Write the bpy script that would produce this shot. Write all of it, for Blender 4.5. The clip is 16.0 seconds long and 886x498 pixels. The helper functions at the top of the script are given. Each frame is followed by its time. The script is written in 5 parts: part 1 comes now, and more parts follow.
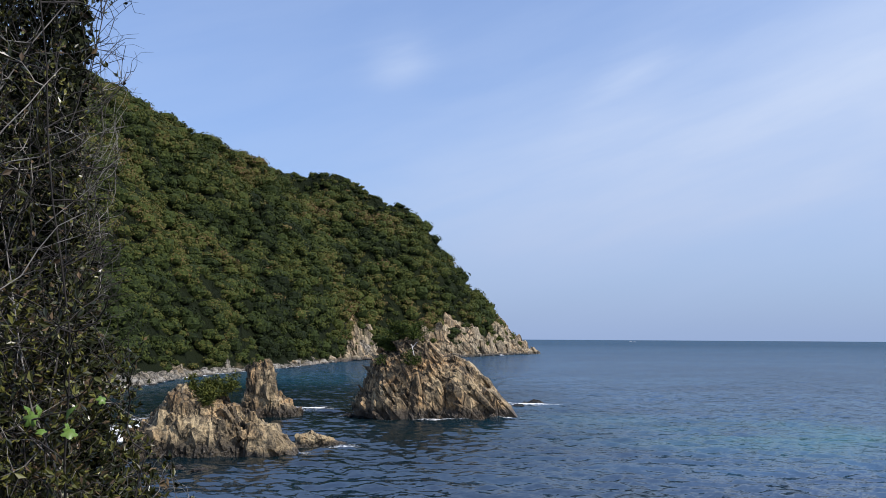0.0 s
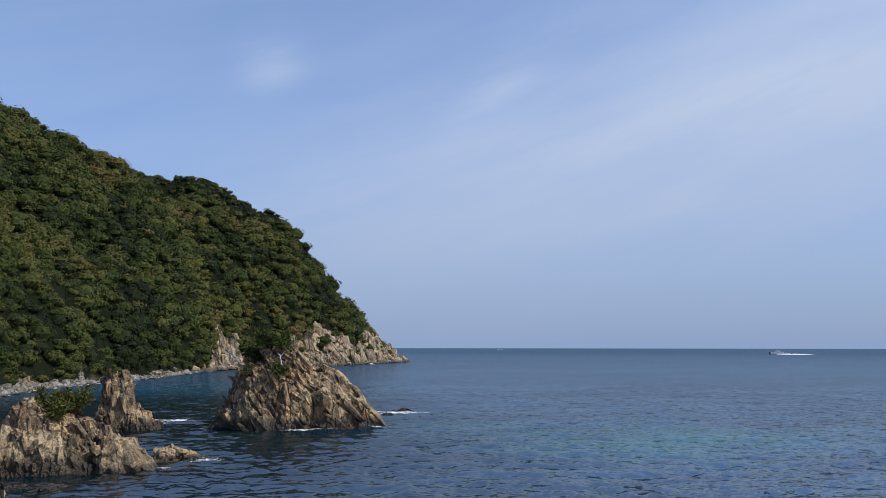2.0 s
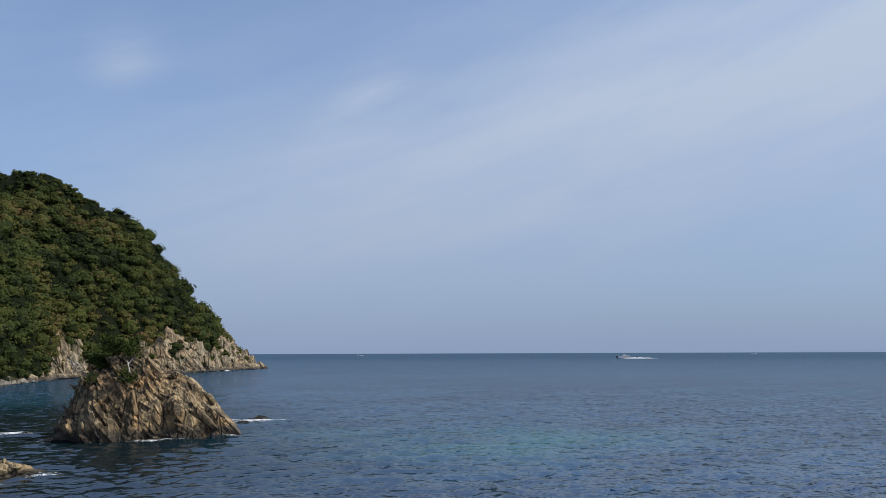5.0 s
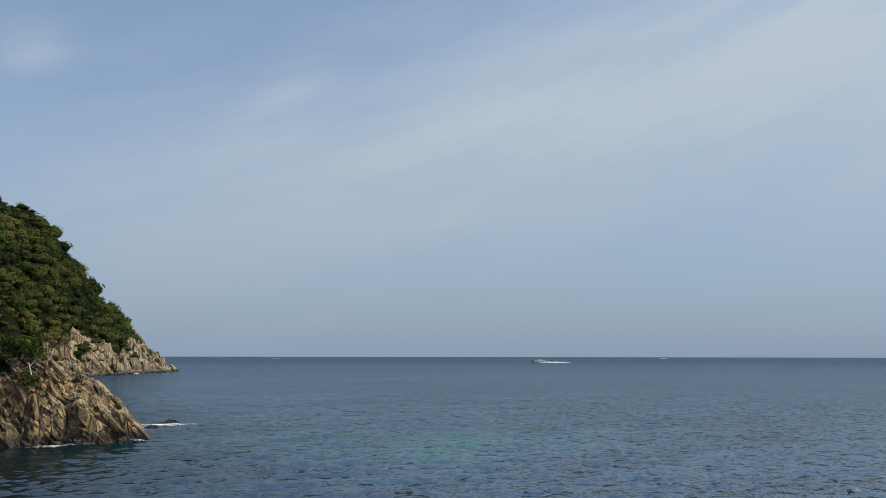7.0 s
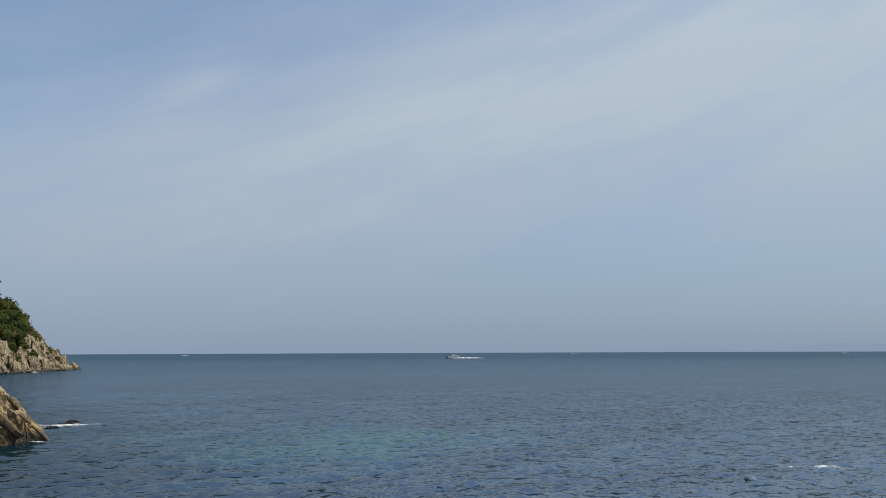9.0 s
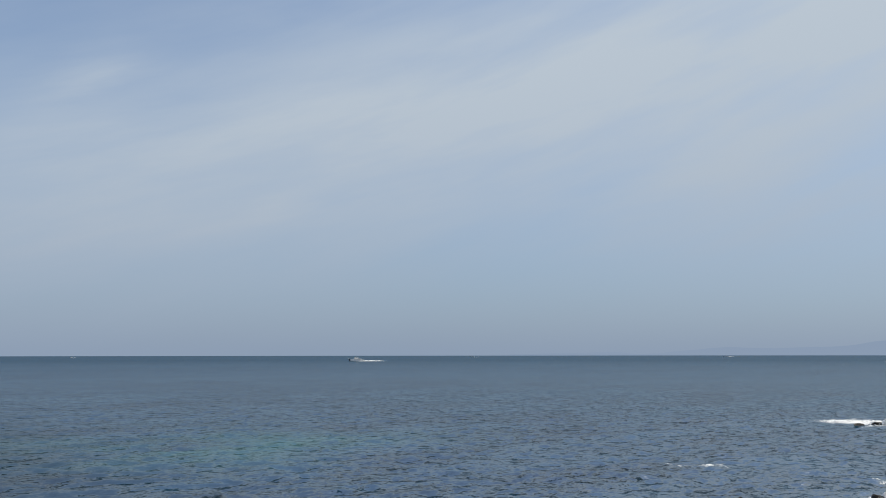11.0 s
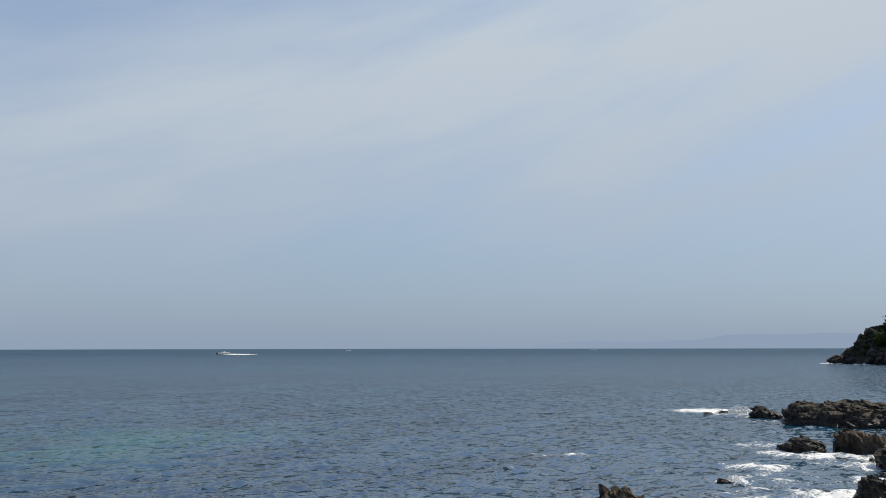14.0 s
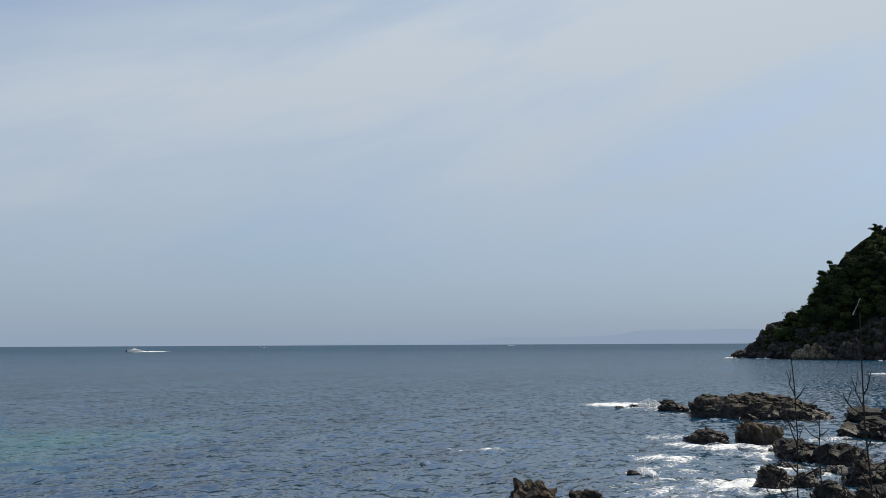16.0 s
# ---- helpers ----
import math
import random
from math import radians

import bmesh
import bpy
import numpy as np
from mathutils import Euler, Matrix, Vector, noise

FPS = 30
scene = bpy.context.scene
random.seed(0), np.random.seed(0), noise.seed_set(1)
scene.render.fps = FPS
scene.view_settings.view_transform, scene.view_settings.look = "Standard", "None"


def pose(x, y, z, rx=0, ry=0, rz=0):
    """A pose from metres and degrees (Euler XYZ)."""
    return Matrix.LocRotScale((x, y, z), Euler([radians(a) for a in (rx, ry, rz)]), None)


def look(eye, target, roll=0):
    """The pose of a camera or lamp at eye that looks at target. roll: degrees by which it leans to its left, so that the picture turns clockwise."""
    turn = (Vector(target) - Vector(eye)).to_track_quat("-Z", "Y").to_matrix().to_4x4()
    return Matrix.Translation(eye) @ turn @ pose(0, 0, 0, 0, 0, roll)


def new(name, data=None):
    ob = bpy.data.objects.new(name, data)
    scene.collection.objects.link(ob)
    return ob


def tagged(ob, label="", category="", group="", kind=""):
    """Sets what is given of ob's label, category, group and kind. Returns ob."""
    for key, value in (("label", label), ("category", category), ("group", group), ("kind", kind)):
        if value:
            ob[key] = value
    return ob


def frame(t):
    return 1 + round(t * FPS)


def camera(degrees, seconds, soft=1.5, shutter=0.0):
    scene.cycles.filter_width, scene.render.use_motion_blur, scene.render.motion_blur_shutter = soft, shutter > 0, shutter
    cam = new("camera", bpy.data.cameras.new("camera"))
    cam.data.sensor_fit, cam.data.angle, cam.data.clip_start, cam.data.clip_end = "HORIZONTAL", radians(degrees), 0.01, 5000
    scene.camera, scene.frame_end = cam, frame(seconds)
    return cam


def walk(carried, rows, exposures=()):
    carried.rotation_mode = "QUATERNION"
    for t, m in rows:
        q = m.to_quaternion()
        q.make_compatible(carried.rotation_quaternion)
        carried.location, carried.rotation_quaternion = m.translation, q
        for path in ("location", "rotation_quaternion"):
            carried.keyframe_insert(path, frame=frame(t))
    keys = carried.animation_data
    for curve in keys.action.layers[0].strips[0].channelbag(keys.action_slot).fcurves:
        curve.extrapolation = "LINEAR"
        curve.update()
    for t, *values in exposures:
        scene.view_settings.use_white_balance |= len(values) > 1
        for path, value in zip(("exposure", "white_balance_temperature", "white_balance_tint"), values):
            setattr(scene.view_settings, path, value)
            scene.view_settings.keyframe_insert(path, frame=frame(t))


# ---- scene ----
cam = camera(56.92, 16.0, soft=0.7)

# seconds, place (m), turn (degrees)
ROWS = [
    (0.0, -0.042, -0.016, 9.000, 96.185, -0.332, 1.752),
    (0.5, -0.005, -0.002, 9.004, 96.413, -0.419, -0.583),
    (1.0, 0.009, 0.004, 9.004, 96.608, -0.318, -3.521),
    (1.5, 0.005, 0.004, 9.004, 96.758, -0.303, -5.586),
    (2.0, 0.003, 0.002, 9.002, 96.817, -0.069, -7.263),
    (2.5, 0.001, 0.001, 8.998, 96.868, 0.129, -8.990),
    (3.0, -0.001, 0.002, 8.995, 96.933, 0.136, -11.117),
    (3.5, -0.001, 0.002, 8.997, 97.002, 0.209, -12.905),
    (4.0, -0.000, 0.003, 8.999, 97.092, 0.217, -14.416),
    (6.5, 0.008, 0.001, 9.000, 97.331, 0.046, -20.996),
    (7.0, 0.008, 0.001, 9.001, 97.419, -0.077, -22.681),
    (7.5, 0.007, 0.000, 9.000, 97.303, -0.150, -24.336),
    (8.0, 0.005, -0.000, 8.999, 97.124, -0.140, -25.942),
    (8.5, 0.003, -0.001, 8.999, 97.101, 0.054, -27.257),
    (9.0, 0.002, -0.001, 8.999, 97.141, 0.213, -28.626),
    (11.5, 0.002, -0.007, 8.999, 97.322, 0.225, -37.137),
    (12.0, 0.002, -0.006, 9.001, 97.274, 0.478, -38.798),
    (12.5, 0.001, -0.005, 9.000, 97.227, 0.384, -40.169),
    (13.0, 0.000, -0.003, 8.995, 97.071, 0.264, -41.488),
    (13.5, -0.002, 0.003, 8.989, 96.906, 0.269, -42.903),
    (14.0, -0.005, 0.018, 8.996, 96.857, 0.084, -44.248),
    (14.5, -0.007, 0.028, 9.004, 96.808, 0.013, -45.659),
    (15.0, -0.004, 0.014, 9.005, 96.581, 0.023, -47.107),
    (15.5, 0.004, -0.013, 9.009, 96.523, 0.100, -48.411),
    (16.0, 0.009, -0.031, 9.004, 96.580, 0.264, -49.934),
]
walk(cam, [(t, pose(x, y, z, rx, ry, rz)) for t, x, y, z, rx, ry, rz in ROWS],
     exposures=[(0.0, 0.14, 6000, 14), (0.5, 0.08, 6000, 14), (1.5, -0.10, 6000, 14), (3.2, -0.10, 6000, 14), (4.2, -0.16, 6000, 14), (6.2, -0.2, 6750, 5), (9.0, -0.24, 6750, 6), (16.0, -0.12, 6950, 7)])

# ---- world, sun ----
SUN_AZ, SUN_EL = 113.0, 46.0        # clockwise from +y, and above the horizon
world = bpy.data.worlds.new("sky")
scene.world = world
world.use_nodes = True


class Nodes:
    """Short-hand for building node trees."""

    def __init__(self, tree):
        self.tree, self.n, self.l = tree, tree.nodes, tree.links
        tree.nodes.clear()

    def add(self, kind, **values):
        node = self.n.new(kind)
        for key, value in values.items():
            setattr(node, key, value)
        return node

    def put(self, socket, value):
        if hasattr(value, "is_linked"):
            self.l.new(value, socket)
        else:
            socket.default_value = value

    def math(self, op, a, b=0.0, c=0.0, clamp=False):
        node = self.add("ShaderNodeMath", operation=op, use_clamp=clamp)
        for s, v in zip(node.inputs, (a, b, c)):
            self.put(s, v)
        return node.outputs[0]

    def mix(self, fac, a, b, blend="MIX"):
        node = self.add("ShaderNodeMix", data_type="RGBA", blend_type=blend)
        self.put(node.inputs[0], fac)
        for s, v in ((node.inputs[6], a), (node.inputs[7], b)):
            self.put(s, v if hasattr(v, "is_linked") else (*v, 1.0))
        return node.outputs[2]

    def noise(self, vector, scale, detail=4.0, rough=0.55, distortion=0.0):
        node = self.add("ShaderNodeTexNoise")
        if vector is not None:
            self.put(node.inputs["Vector"], vector)
        for key, v in (("Scale", scale), ("Detail", detail), ("Roughness", rough), ("Distortion", distortion)):
            node.inputs[key].default_value = v
        return node.outputs[0]

    def ramp(self, value, lo, hi, a=0.0, b=1.0):
        node = self.add("ShaderNodeMapRange", interpolation_type="SMOOTHSTEP")
        for s, v in zip(node.inputs, (value, lo, hi, a, b)):
            self.put(s, v)
        return node.outputs[0]

    def scaled(self, vector, scale, rotation=(0, 0, 0)):
        node = self.add("ShaderNodeMapping")
        self.put(node.inputs["Vector"], vector)
        node.inputs["Scale"].default_value = scale
        node.inputs["Rotation"].default_value = rotation
        return node.outputs[0]


def build_sky():
    k = Nodes(world.node_tree)
    sky = k.add("ShaderNodeTexSky", sky_type="NISHITA", sun_disc=False, sun_elevation=radians(SUN_EL),
                sun_rotation=radians(SUN_AZ), altitude=10.0, air_density=1.0, dust_density=SKY_DUST, ozone_density=2.5)
    way = k.add("ShaderNodeTexCoord").outputs["Generated"]
    xyz = k.add("ShaderNodeSeparateXYZ")
    k.put(xyz.inputs[0], way)
    az = k.math("MULTIPLY", k.math("ARCTAN2", xyz.outputs[0], xyz.outputs[1]), 57.2958)
    el = k.math("MULTIPLY", k.math("ARCSINE", xyz.outputs[2]), 57.2958)
    plane = k.add("ShaderNodeCombineXYZ")
    k.put(plane.inputs[0], az)
    k.put(plane.inputs[1], k.math("SUBTRACT", el, k.math("MULTIPLY", az, 0.27)))
    # streaks of high cirrus lie along a line that climbs to the right
    n1 = k.noise(k.scaled(plane.outputs[0], (0.022, 0.075, 1.0)), 1.0, 4.0, 0.5, 0.1)
    n2 = k.noise(k.scaled(plane.outputs[0], (0.050, 0.24, 1.0)), 1.0, 5.0, 0.55, 0.15)
    warp = k.math("MULTIPLY", k.math("SUBTRACT", n1, 0.5), 4.0)

    def band(a0, e0, slope, width, lift):
        """A soft band of cloud through (a0, e0), climbing by slope."""
        line = k.math("ADD", k.math("MULTIPLY", k.math("SUBTRACT", az, a0), slope), e0)
        off = k.math("DIVIDE", k.math("ADD", k.math("SUBTRACT", el, line), warp), width)
        bell = k.math("POWER", 2.718, k.math("MULTIPLY", k.math("MULTIPLY", off, off), -1.0))
        return k.math("MULTIPLY", bell, lift)

    def puff(a0, e0, wa, we, turn, lift):
        """A small soft cloud."""
        da, de = k.math("SUBTRACT", az, a0), k.math("SUBTRACT", el, e0)
        u = k.math("DIVIDE", k.math("ADD", da, k.math("MULTIPLY", de, turn)), wa)
        v = k.math("DIVIDE", k.math("SUBTRACT", de, k.math("MULTIPLY", da, turn)), we)
        bell = k.math("POWER", 2.718, k.math("MULTIPLY", k.math("ADD", k.math("MULTIPLY", u, u), k.math("MULTIPLY", v, v)), -1.0))
        return k.math("MULTIPLY", k.math("MULTIPLY", bell, lift), k.ramp(n2, 0.25, 0.7, 0.45, 1.2))

    side = k.ramp(az, -20.0, 16.0, 0.10, 1.0)
    cover = k.math("MULTIPLY", band(28.0, 13.8, 0.26, 8.2, 0.78), side)
    east = k.ramp(az, 34.0, 60.0, 0.0, 1.0)
    cover = k.math("MAXIMUM", cover, k.math("MULTIPLY", band(68.0, 21.5, 0.06, 6.0, 0.85), east))
    cover = k.math("ADD", cover, k.math("MULTIPLY", band(66.0, 10.5, 0.06, 6.0, 0.46), east))
    cover = k.math("ADD", cover, puff(-5.0, 19.6, 2.3, 1.9, 0.3, 0.42))
    cover = k.math("ADD", cover, puff(11.5, 17.8, 4.0, 1.6, 0.5, 0.28))
    cover = k.math("ADD", cover, puff(-3.0, 10.5, 5.0, 2.0, 0.2, 0.15))
    cover = k.math("ADD", cover, k.ramp(el, 24.0, 50.0, 0.27, 0.20))
    cover = k.math("MULTIPLY", cover, k.ramp(n2, 0.25, 0.75, 0.74, 1.14), clamp=True)
    blue = k.mix(1.0, sky.outputs[0], (SKY_STRENGTH,) * 3, "MULTIPLY")
    blue = k.mix(1.0, blue, SKY_TINT, "MULTIPLY")
    tone = k.mix(cover, blue, CLOUD)
    haze = k.math("MULTIPLY", k.math("POWER", 2.718, k.math("MULTIPLY", k.math("MAXIMUM", el, 0.0), -0.075)), 0.93)
    tone = k.mix(haze, tone, HAZE)
    bg = k.add("ShaderNodeBackground")
    k.put(bg.inputs[0], tone)
    bg.inputs[1].default_value = 1.0
    k.l.new(bg.outputs[0], k.add("ShaderNodeOutputWorld").inputs[0])


SKY_STRENGTH, SKY_DUST, SKY_TINT = 0.150, 1.3, (0.78, 0.94, 1.12)
CLOUD, HAZE = (0.62, 0.708, 0.835), (0.300, 0.388, 0.555)
build_sky()

sun = new("sun", bpy.data.lights.new("sun", "SUN"))
sun.data.energy, sun.data.angle, sun.data.color = 5.0, radians(0.53), (1.0, 0.90, 0.77)
_s = Vector((math.sin(radians(SUN_AZ)) * math.cos(radians(SUN_EL)), math.cos(radians(SUN_AZ)) * math.cos(radians(SUN_EL)), math.sin(radians(SUN_EL))))
sun.matrix_world = look(_s * 300, (0, 0, 0))


# ---- materials ----
def material(name):
    m = bpy.data.materials.new(name)
    m.use_nodes = True
    k = Nodes(m.node_tree)
    p = k.add("ShaderNodeBsdfPrincipled")
    k.l.new(p.outputs[0], k.add("ShaderNodeOutputMaterial").inputs[0])
    return m, k, p


def spot(k):
    return k.add("ShaderNodeNewGeometry").outputs["Position"]


def bump(k, p, height, strength, distance):
    b = k.add("ShaderNodeBump")
    b.inputs["Strength"].default_value, b.inputs["Distance"].default_value = strength, distance
    k.put(b.inputs["Height"], height)
    k.l.new(b.outputs[0], p.inputs["Normal"])


def rock_material(name, pale, ochre, dark, tide=0.9, grain=1.0, shade=0.0):
    """Jointed coastal rock: pale faces, rusty patches, dark lichen and joints deepened to stand in for shade, and a
    black band of weed at the tide line.
    """
    m, k, p = material(name)
    at = spot(k)
    big = k.noise(at, 0.23 * grain, 5.0, 0.6)
    mid = k.noise(k.scaled(at, (1.0, 1.0, 0.6)), 1.1 * grain, 6.0, 0.65, 0.5)
    fine = k.noise(at, 7.0 * grain, 5.0, 0.7)
    cells = k.add("ShaderNodeTexVoronoi", feature="F1")
    k.put(cells.inputs["Vector"], k.scaled(at, (0.9 * grain, 0.9 * grain, 0.45 * grain), (0.5, 0.6, 0.2)))
    cells.inputs["Scale"].default_value = 1.0
    tone = k.add("ShaderNodeSeparateXYZ")
    k.put(tone.inputs[0], cells.outputs["Color"])
    col = k.mix(k.ramp(big, 0.38, 0.66), pale, ochre)
    col = k.mix(k.ramp(tone.outputs[0], 0.45, 0.95, 0.0, 0.7), col, dark)
    # dark lichen, spread wider in place of black shadows
    col = k.mix(k.ramp(mid, 0.47 - shade, 0.61 - shade, 0.0, 0.92), col, dark)
    col = k.mix(k.ramp(fine, 0.35, 0.75, 0.0, 0.35), col, tuple(min(1, 1.35 * c) for c in pale))
    crack = k.noise(k.scaled(at, (1.0, 1.0, 0.55), (0.3, 0.7, 0.2)), 3.4 * grain, 5.0, 0.72, 0.6)
    col = k.mix(k.ramp(crack, 0.51, 0.61, 0.0, 0.62), col, tuple(0.8 * c for c in dark))
    joint = k.add("ShaderNodeTexVoronoi", feature="DISTANCE_TO_EDGE")
    wobble = k.add("ShaderNodeVectorMath", operation="ADD")
    k.put(wobble.inputs[0], k.scaled(at, (0.75 * grain, 0.75 * grain, 0.16 * grain), (0.1, 0.65, 0.3)))
    k.put(wobble.inputs[1], k.scaled(cells.outputs["Color"], (0.12, 0.12, 0.12)))
    k.put(joint.inputs["Vector"], wobble.outputs[0])
    joint.inputs["Scale"].default_value = 1.0
    gap = k.ramp(k.math("ADD", joint.outputs["Distance"], k.math("MULTIPLY", fine, 0.05)), 0.025, 0.09, 1.0, 0.0)
    gap = k.math("MULTIPLY", gap, k.ramp(big, 0.40, 0.58, 0.1, 1.0))
    # dark joints, with crevice shade added to their colour
    col = k.mix(k.math("MULTIPLY", gap, 0.85), col, tuple(0.5 * c for c in dark))
    z = k.add("ShaderNodeSeparateXYZ")
    k.put(z.inputs[0], at)
    level = k.math("ADD", z.outputs[2], k.math("MULTIPLY", k.math("SUBTRACT", mid, 0.5), 1.4))
    col = k.mix(k.ramp(level, tide * 0.55, tide * 1.35, 0.85, 0.0), col, (0.022, 0.019, 0.014))
    k.put(p.inputs["Base Color"], col)
    k.put(p.inputs["Roughness"], k.ramp(level, tide * 0.4, tide * 1.2, 0.42, 0.9))
    relief = k.math("ADD", k.math("MULTIPLY", mid, 0.6), k.math("MULTIPLY", k.math("SUBTRACT", fine, crack), 0.25))
    bump(k, p, k.math("SUBTRACT", relief, k.math("MULTIPLY", gap, 0.5)), 1.0, 0.55 / grain)
    return m


def leaf_material(name, colours, rough=0.5, attribute=None, shine=0.3):
    """Foliage: a run of greens, picked tree by tree or leaf by leaf."""
    m, k, p = material(name)
    g = k.add("ShaderNodeNewGeometry")
    pick = g.outputs["Random Per Island"]
    if attribute:
        a = k.add("ShaderNodeAttribute", attribute_name=attribute)
        mottle = k.noise(spot(k), 1.6, 4.0, 0.7)
        bump(k, p, mottle, 0.8, 0.5)
        pick = k.math("ADD", a.outputs["Fac"], k.math("MULTIPLY", k.math("SUBTRACT", pick, 0.5), 0.16))
        pick = k.math("ADD", pick, k.math("MULTIPLY", k.math("SUBTRACT", mottle, 0.5), 0.9), clamp=True)
    ramp = k.add("ShaderNodeValToRGB")
    while len(ramp.color_ramp.elements) < len(colours):
        ramp.color_ramp.elements.new(0.5)
    for i, (e, c) in enumerate(zip(ramp.color_ramp.elements, colours)):
        e.position, e.color = i / max(1, len(colours) - 1), (*c, 1)
    k.put(ramp.inputs[0], pick)
    k.put(p.inputs["Base Color"], ramp.outputs[0])
    p.inputs["Roughness"].default_value = rough
    p.inputs["Specular IOR Level"].default_value = shine
    return m


def bark_material(name, a, b, scale=12.0):
    m, k, p = material(name)
    n = k.noise(k.scaled(spot(k), (1, 1, 0.3)), scale, 5.0, 0.65)
    k.put(p.inputs["Base Color"], k.mix(k.ramp(n, 0.3, 0.7), a, b))
    p.inputs["Roughness"].default_value = 0.9
    bump(k, p, n, 0.6, 0.3 / scale)
    return m


def paint_material(name, colour, rough=0.45):
    m, k, p = material(name)
    n = k.noise(spot(k), 0.8, 4.0)
    k.put(p.inputs["Base Color"], k.mix(k.ramp(n, 0.35, 0.75), colour, tuple(0.82 * c for c in colour)))
    p.inputs["Roughness"].default_value = rough
    return m


def sea_material():
    m, k, p = material("sea_water")
    at = spot(k)
    foam = k.add("ShaderNodeAttribute", attribute_name="foam").outputs["Fac"]
    shoal = k.add("ShaderNodeAttribute", attribute_name="shoal").outputs["Fac"]
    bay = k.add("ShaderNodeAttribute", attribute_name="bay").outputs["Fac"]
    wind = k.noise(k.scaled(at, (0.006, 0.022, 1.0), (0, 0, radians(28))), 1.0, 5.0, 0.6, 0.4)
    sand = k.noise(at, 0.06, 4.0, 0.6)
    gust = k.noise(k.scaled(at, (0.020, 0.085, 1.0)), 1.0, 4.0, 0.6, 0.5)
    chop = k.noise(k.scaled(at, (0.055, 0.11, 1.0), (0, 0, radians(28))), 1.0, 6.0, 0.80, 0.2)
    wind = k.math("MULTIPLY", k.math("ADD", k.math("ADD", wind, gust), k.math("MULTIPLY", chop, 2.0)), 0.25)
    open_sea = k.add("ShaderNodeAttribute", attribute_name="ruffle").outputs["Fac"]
    # wave and gust light and dark put into the body colour, paler far out
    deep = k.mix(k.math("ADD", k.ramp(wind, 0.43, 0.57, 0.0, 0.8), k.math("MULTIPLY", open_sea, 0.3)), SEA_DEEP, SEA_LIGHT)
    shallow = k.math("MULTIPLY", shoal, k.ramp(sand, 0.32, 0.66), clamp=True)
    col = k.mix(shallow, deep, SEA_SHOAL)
    # the hill's dark reflection is painted into the bay's body colour
    col = k.mix(k.math("MULTIPLY", bay, 0.92), col, SEA_HILL_REFLECTION)
    lace = k.noise(at, 1.3, 6.0, 0.68, 1.4)
    edge = k.math("SUBTRACT", 1.0, foam)
    froth = k.noise(at, 5.0, 4.0, 0.6, 0.8)
    rift = k.noise(k.scaled(at, (0.22, 0.55, 1.0), (0, 0, radians(-60))), 1.0, 4.0, 0.6, 1.0)
    lace = k.math("ADD", k.math("MULTIPLY", lace, 0.42), k.math("MULTIPLY", froth, 0.42))
    lace = k.math("ADD", lace, k.math("MULTIPLY", k.math("SUBTRACT", rift, 0.32), 0.75))
    white = k.ramp(k.math("SUBTRACT", lace, k.math("MULTIPLY", edge, 0.55)), 0.29, 0.50)
    white = k.math("MULTIPLY", white, k.ramp(foam, 0.02, 0.18), clamp=True)
    # small waves: a field of slopes laid over the swell
    field = k.add("ShaderNodeTexNoise")
    k.put(field.inputs["Vector"], k.scaled(at, (0.62, 1.0, 1.0), (0, 0, radians(28))))
    for key, v in (("Scale", 1.2), ("Detail", 3.0), ("Roughness", 0.82), ("Distortion", 0.2)):
        field.inputs[key].default_value = v
    steep = k.math("MULTIPLY", k.ramp(wind, 0.41, 0.59, 1.6, 0.55), k.math("SUBTRACT", 1.0, k.math("MULTIPLY", bay, 0.68)))
    steep = k.math("MULTIPLY", steep, k.math("ADD", 1.0, open_sea))
    slope = k.add("ShaderNodeVectorMath", operation="SUBTRACT")
    k.put(slope.inputs[0], field.outputs["Color"])
    slope.inputs[1].default_value = (0.5, 0.5, 0.5)
    flat = k.add("ShaderNodeVectorMath", operation="MULTIPLY")
    k.put(flat.inputs[0], slope.outputs[0])
    flat.inputs[1].default_value = (SEA_STEEP, SEA_STEEP, 0.0)
    lean = k.add("ShaderNodeVectorMath", operation="SCALE")
    k.put(lean.inputs[0], flat.outputs[0])
    k.put(lean.inputs["Scale"], steep)
    tipped = k.add("ShaderNodeVectorMath", operation="ADD")
    k.put(tipped.inputs[0], k.add("ShaderNodeNewGeometry").outputs["Normal"])
    k.put(tipped.inputs[1], lean.outputs[0])
    facet = k.add("ShaderNodeVectorMath", operation="NORMALIZE")
    k.put(facet.inputs[0], tipped.outputs[0])
    body = k.add("ShaderNodeBsdfDiffuse")
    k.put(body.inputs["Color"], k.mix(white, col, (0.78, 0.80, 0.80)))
    gloss = k.add("ShaderNodeBsdfGlossy")
    gloss.inputs["Color"].default_value = (1, 1, 1, 1)
    gloss.inputs["Roughness"].default_value = 0.12
    shine = k.add("ShaderNodeFresnel")
    shine.inputs["IOR"].default_value = 1.333
    for node in (gloss, shine):
        k.put(node.inputs["Normal"], facet.outputs[0])
    share = k.math("MULTIPLY", k.math("MULTIPLY", shine.outputs[0], SEA_GLOSS), k.math("SUBTRACT", 1.0, white))
    # gloss is cut in the bay to keep the painted reflection dark
    share = k.math("MULTIPLY", share, k.math("SUBTRACT", 1.0, k.math("MULTIPLY", bay, 0.40)))
    # far off only the near sides of the waves show, which mirror less
    hidden = k.add("ShaderNodeAttribute", attribute_name="far_sea").outputs["Fac"]
    share = k.math("MULTIPLY", share, k.math("SUBTRACT", 1.0, k.math("MULTIPLY", hidden, 0.38)))
    mixed = k.add("ShaderNodeMixShader")
    k.put(mixed.inputs[0], share)
    k.l.new(body.outputs[0], mixed.inputs[1])
    k.l.new(gloss.outputs[0], mixed.inputs[2])
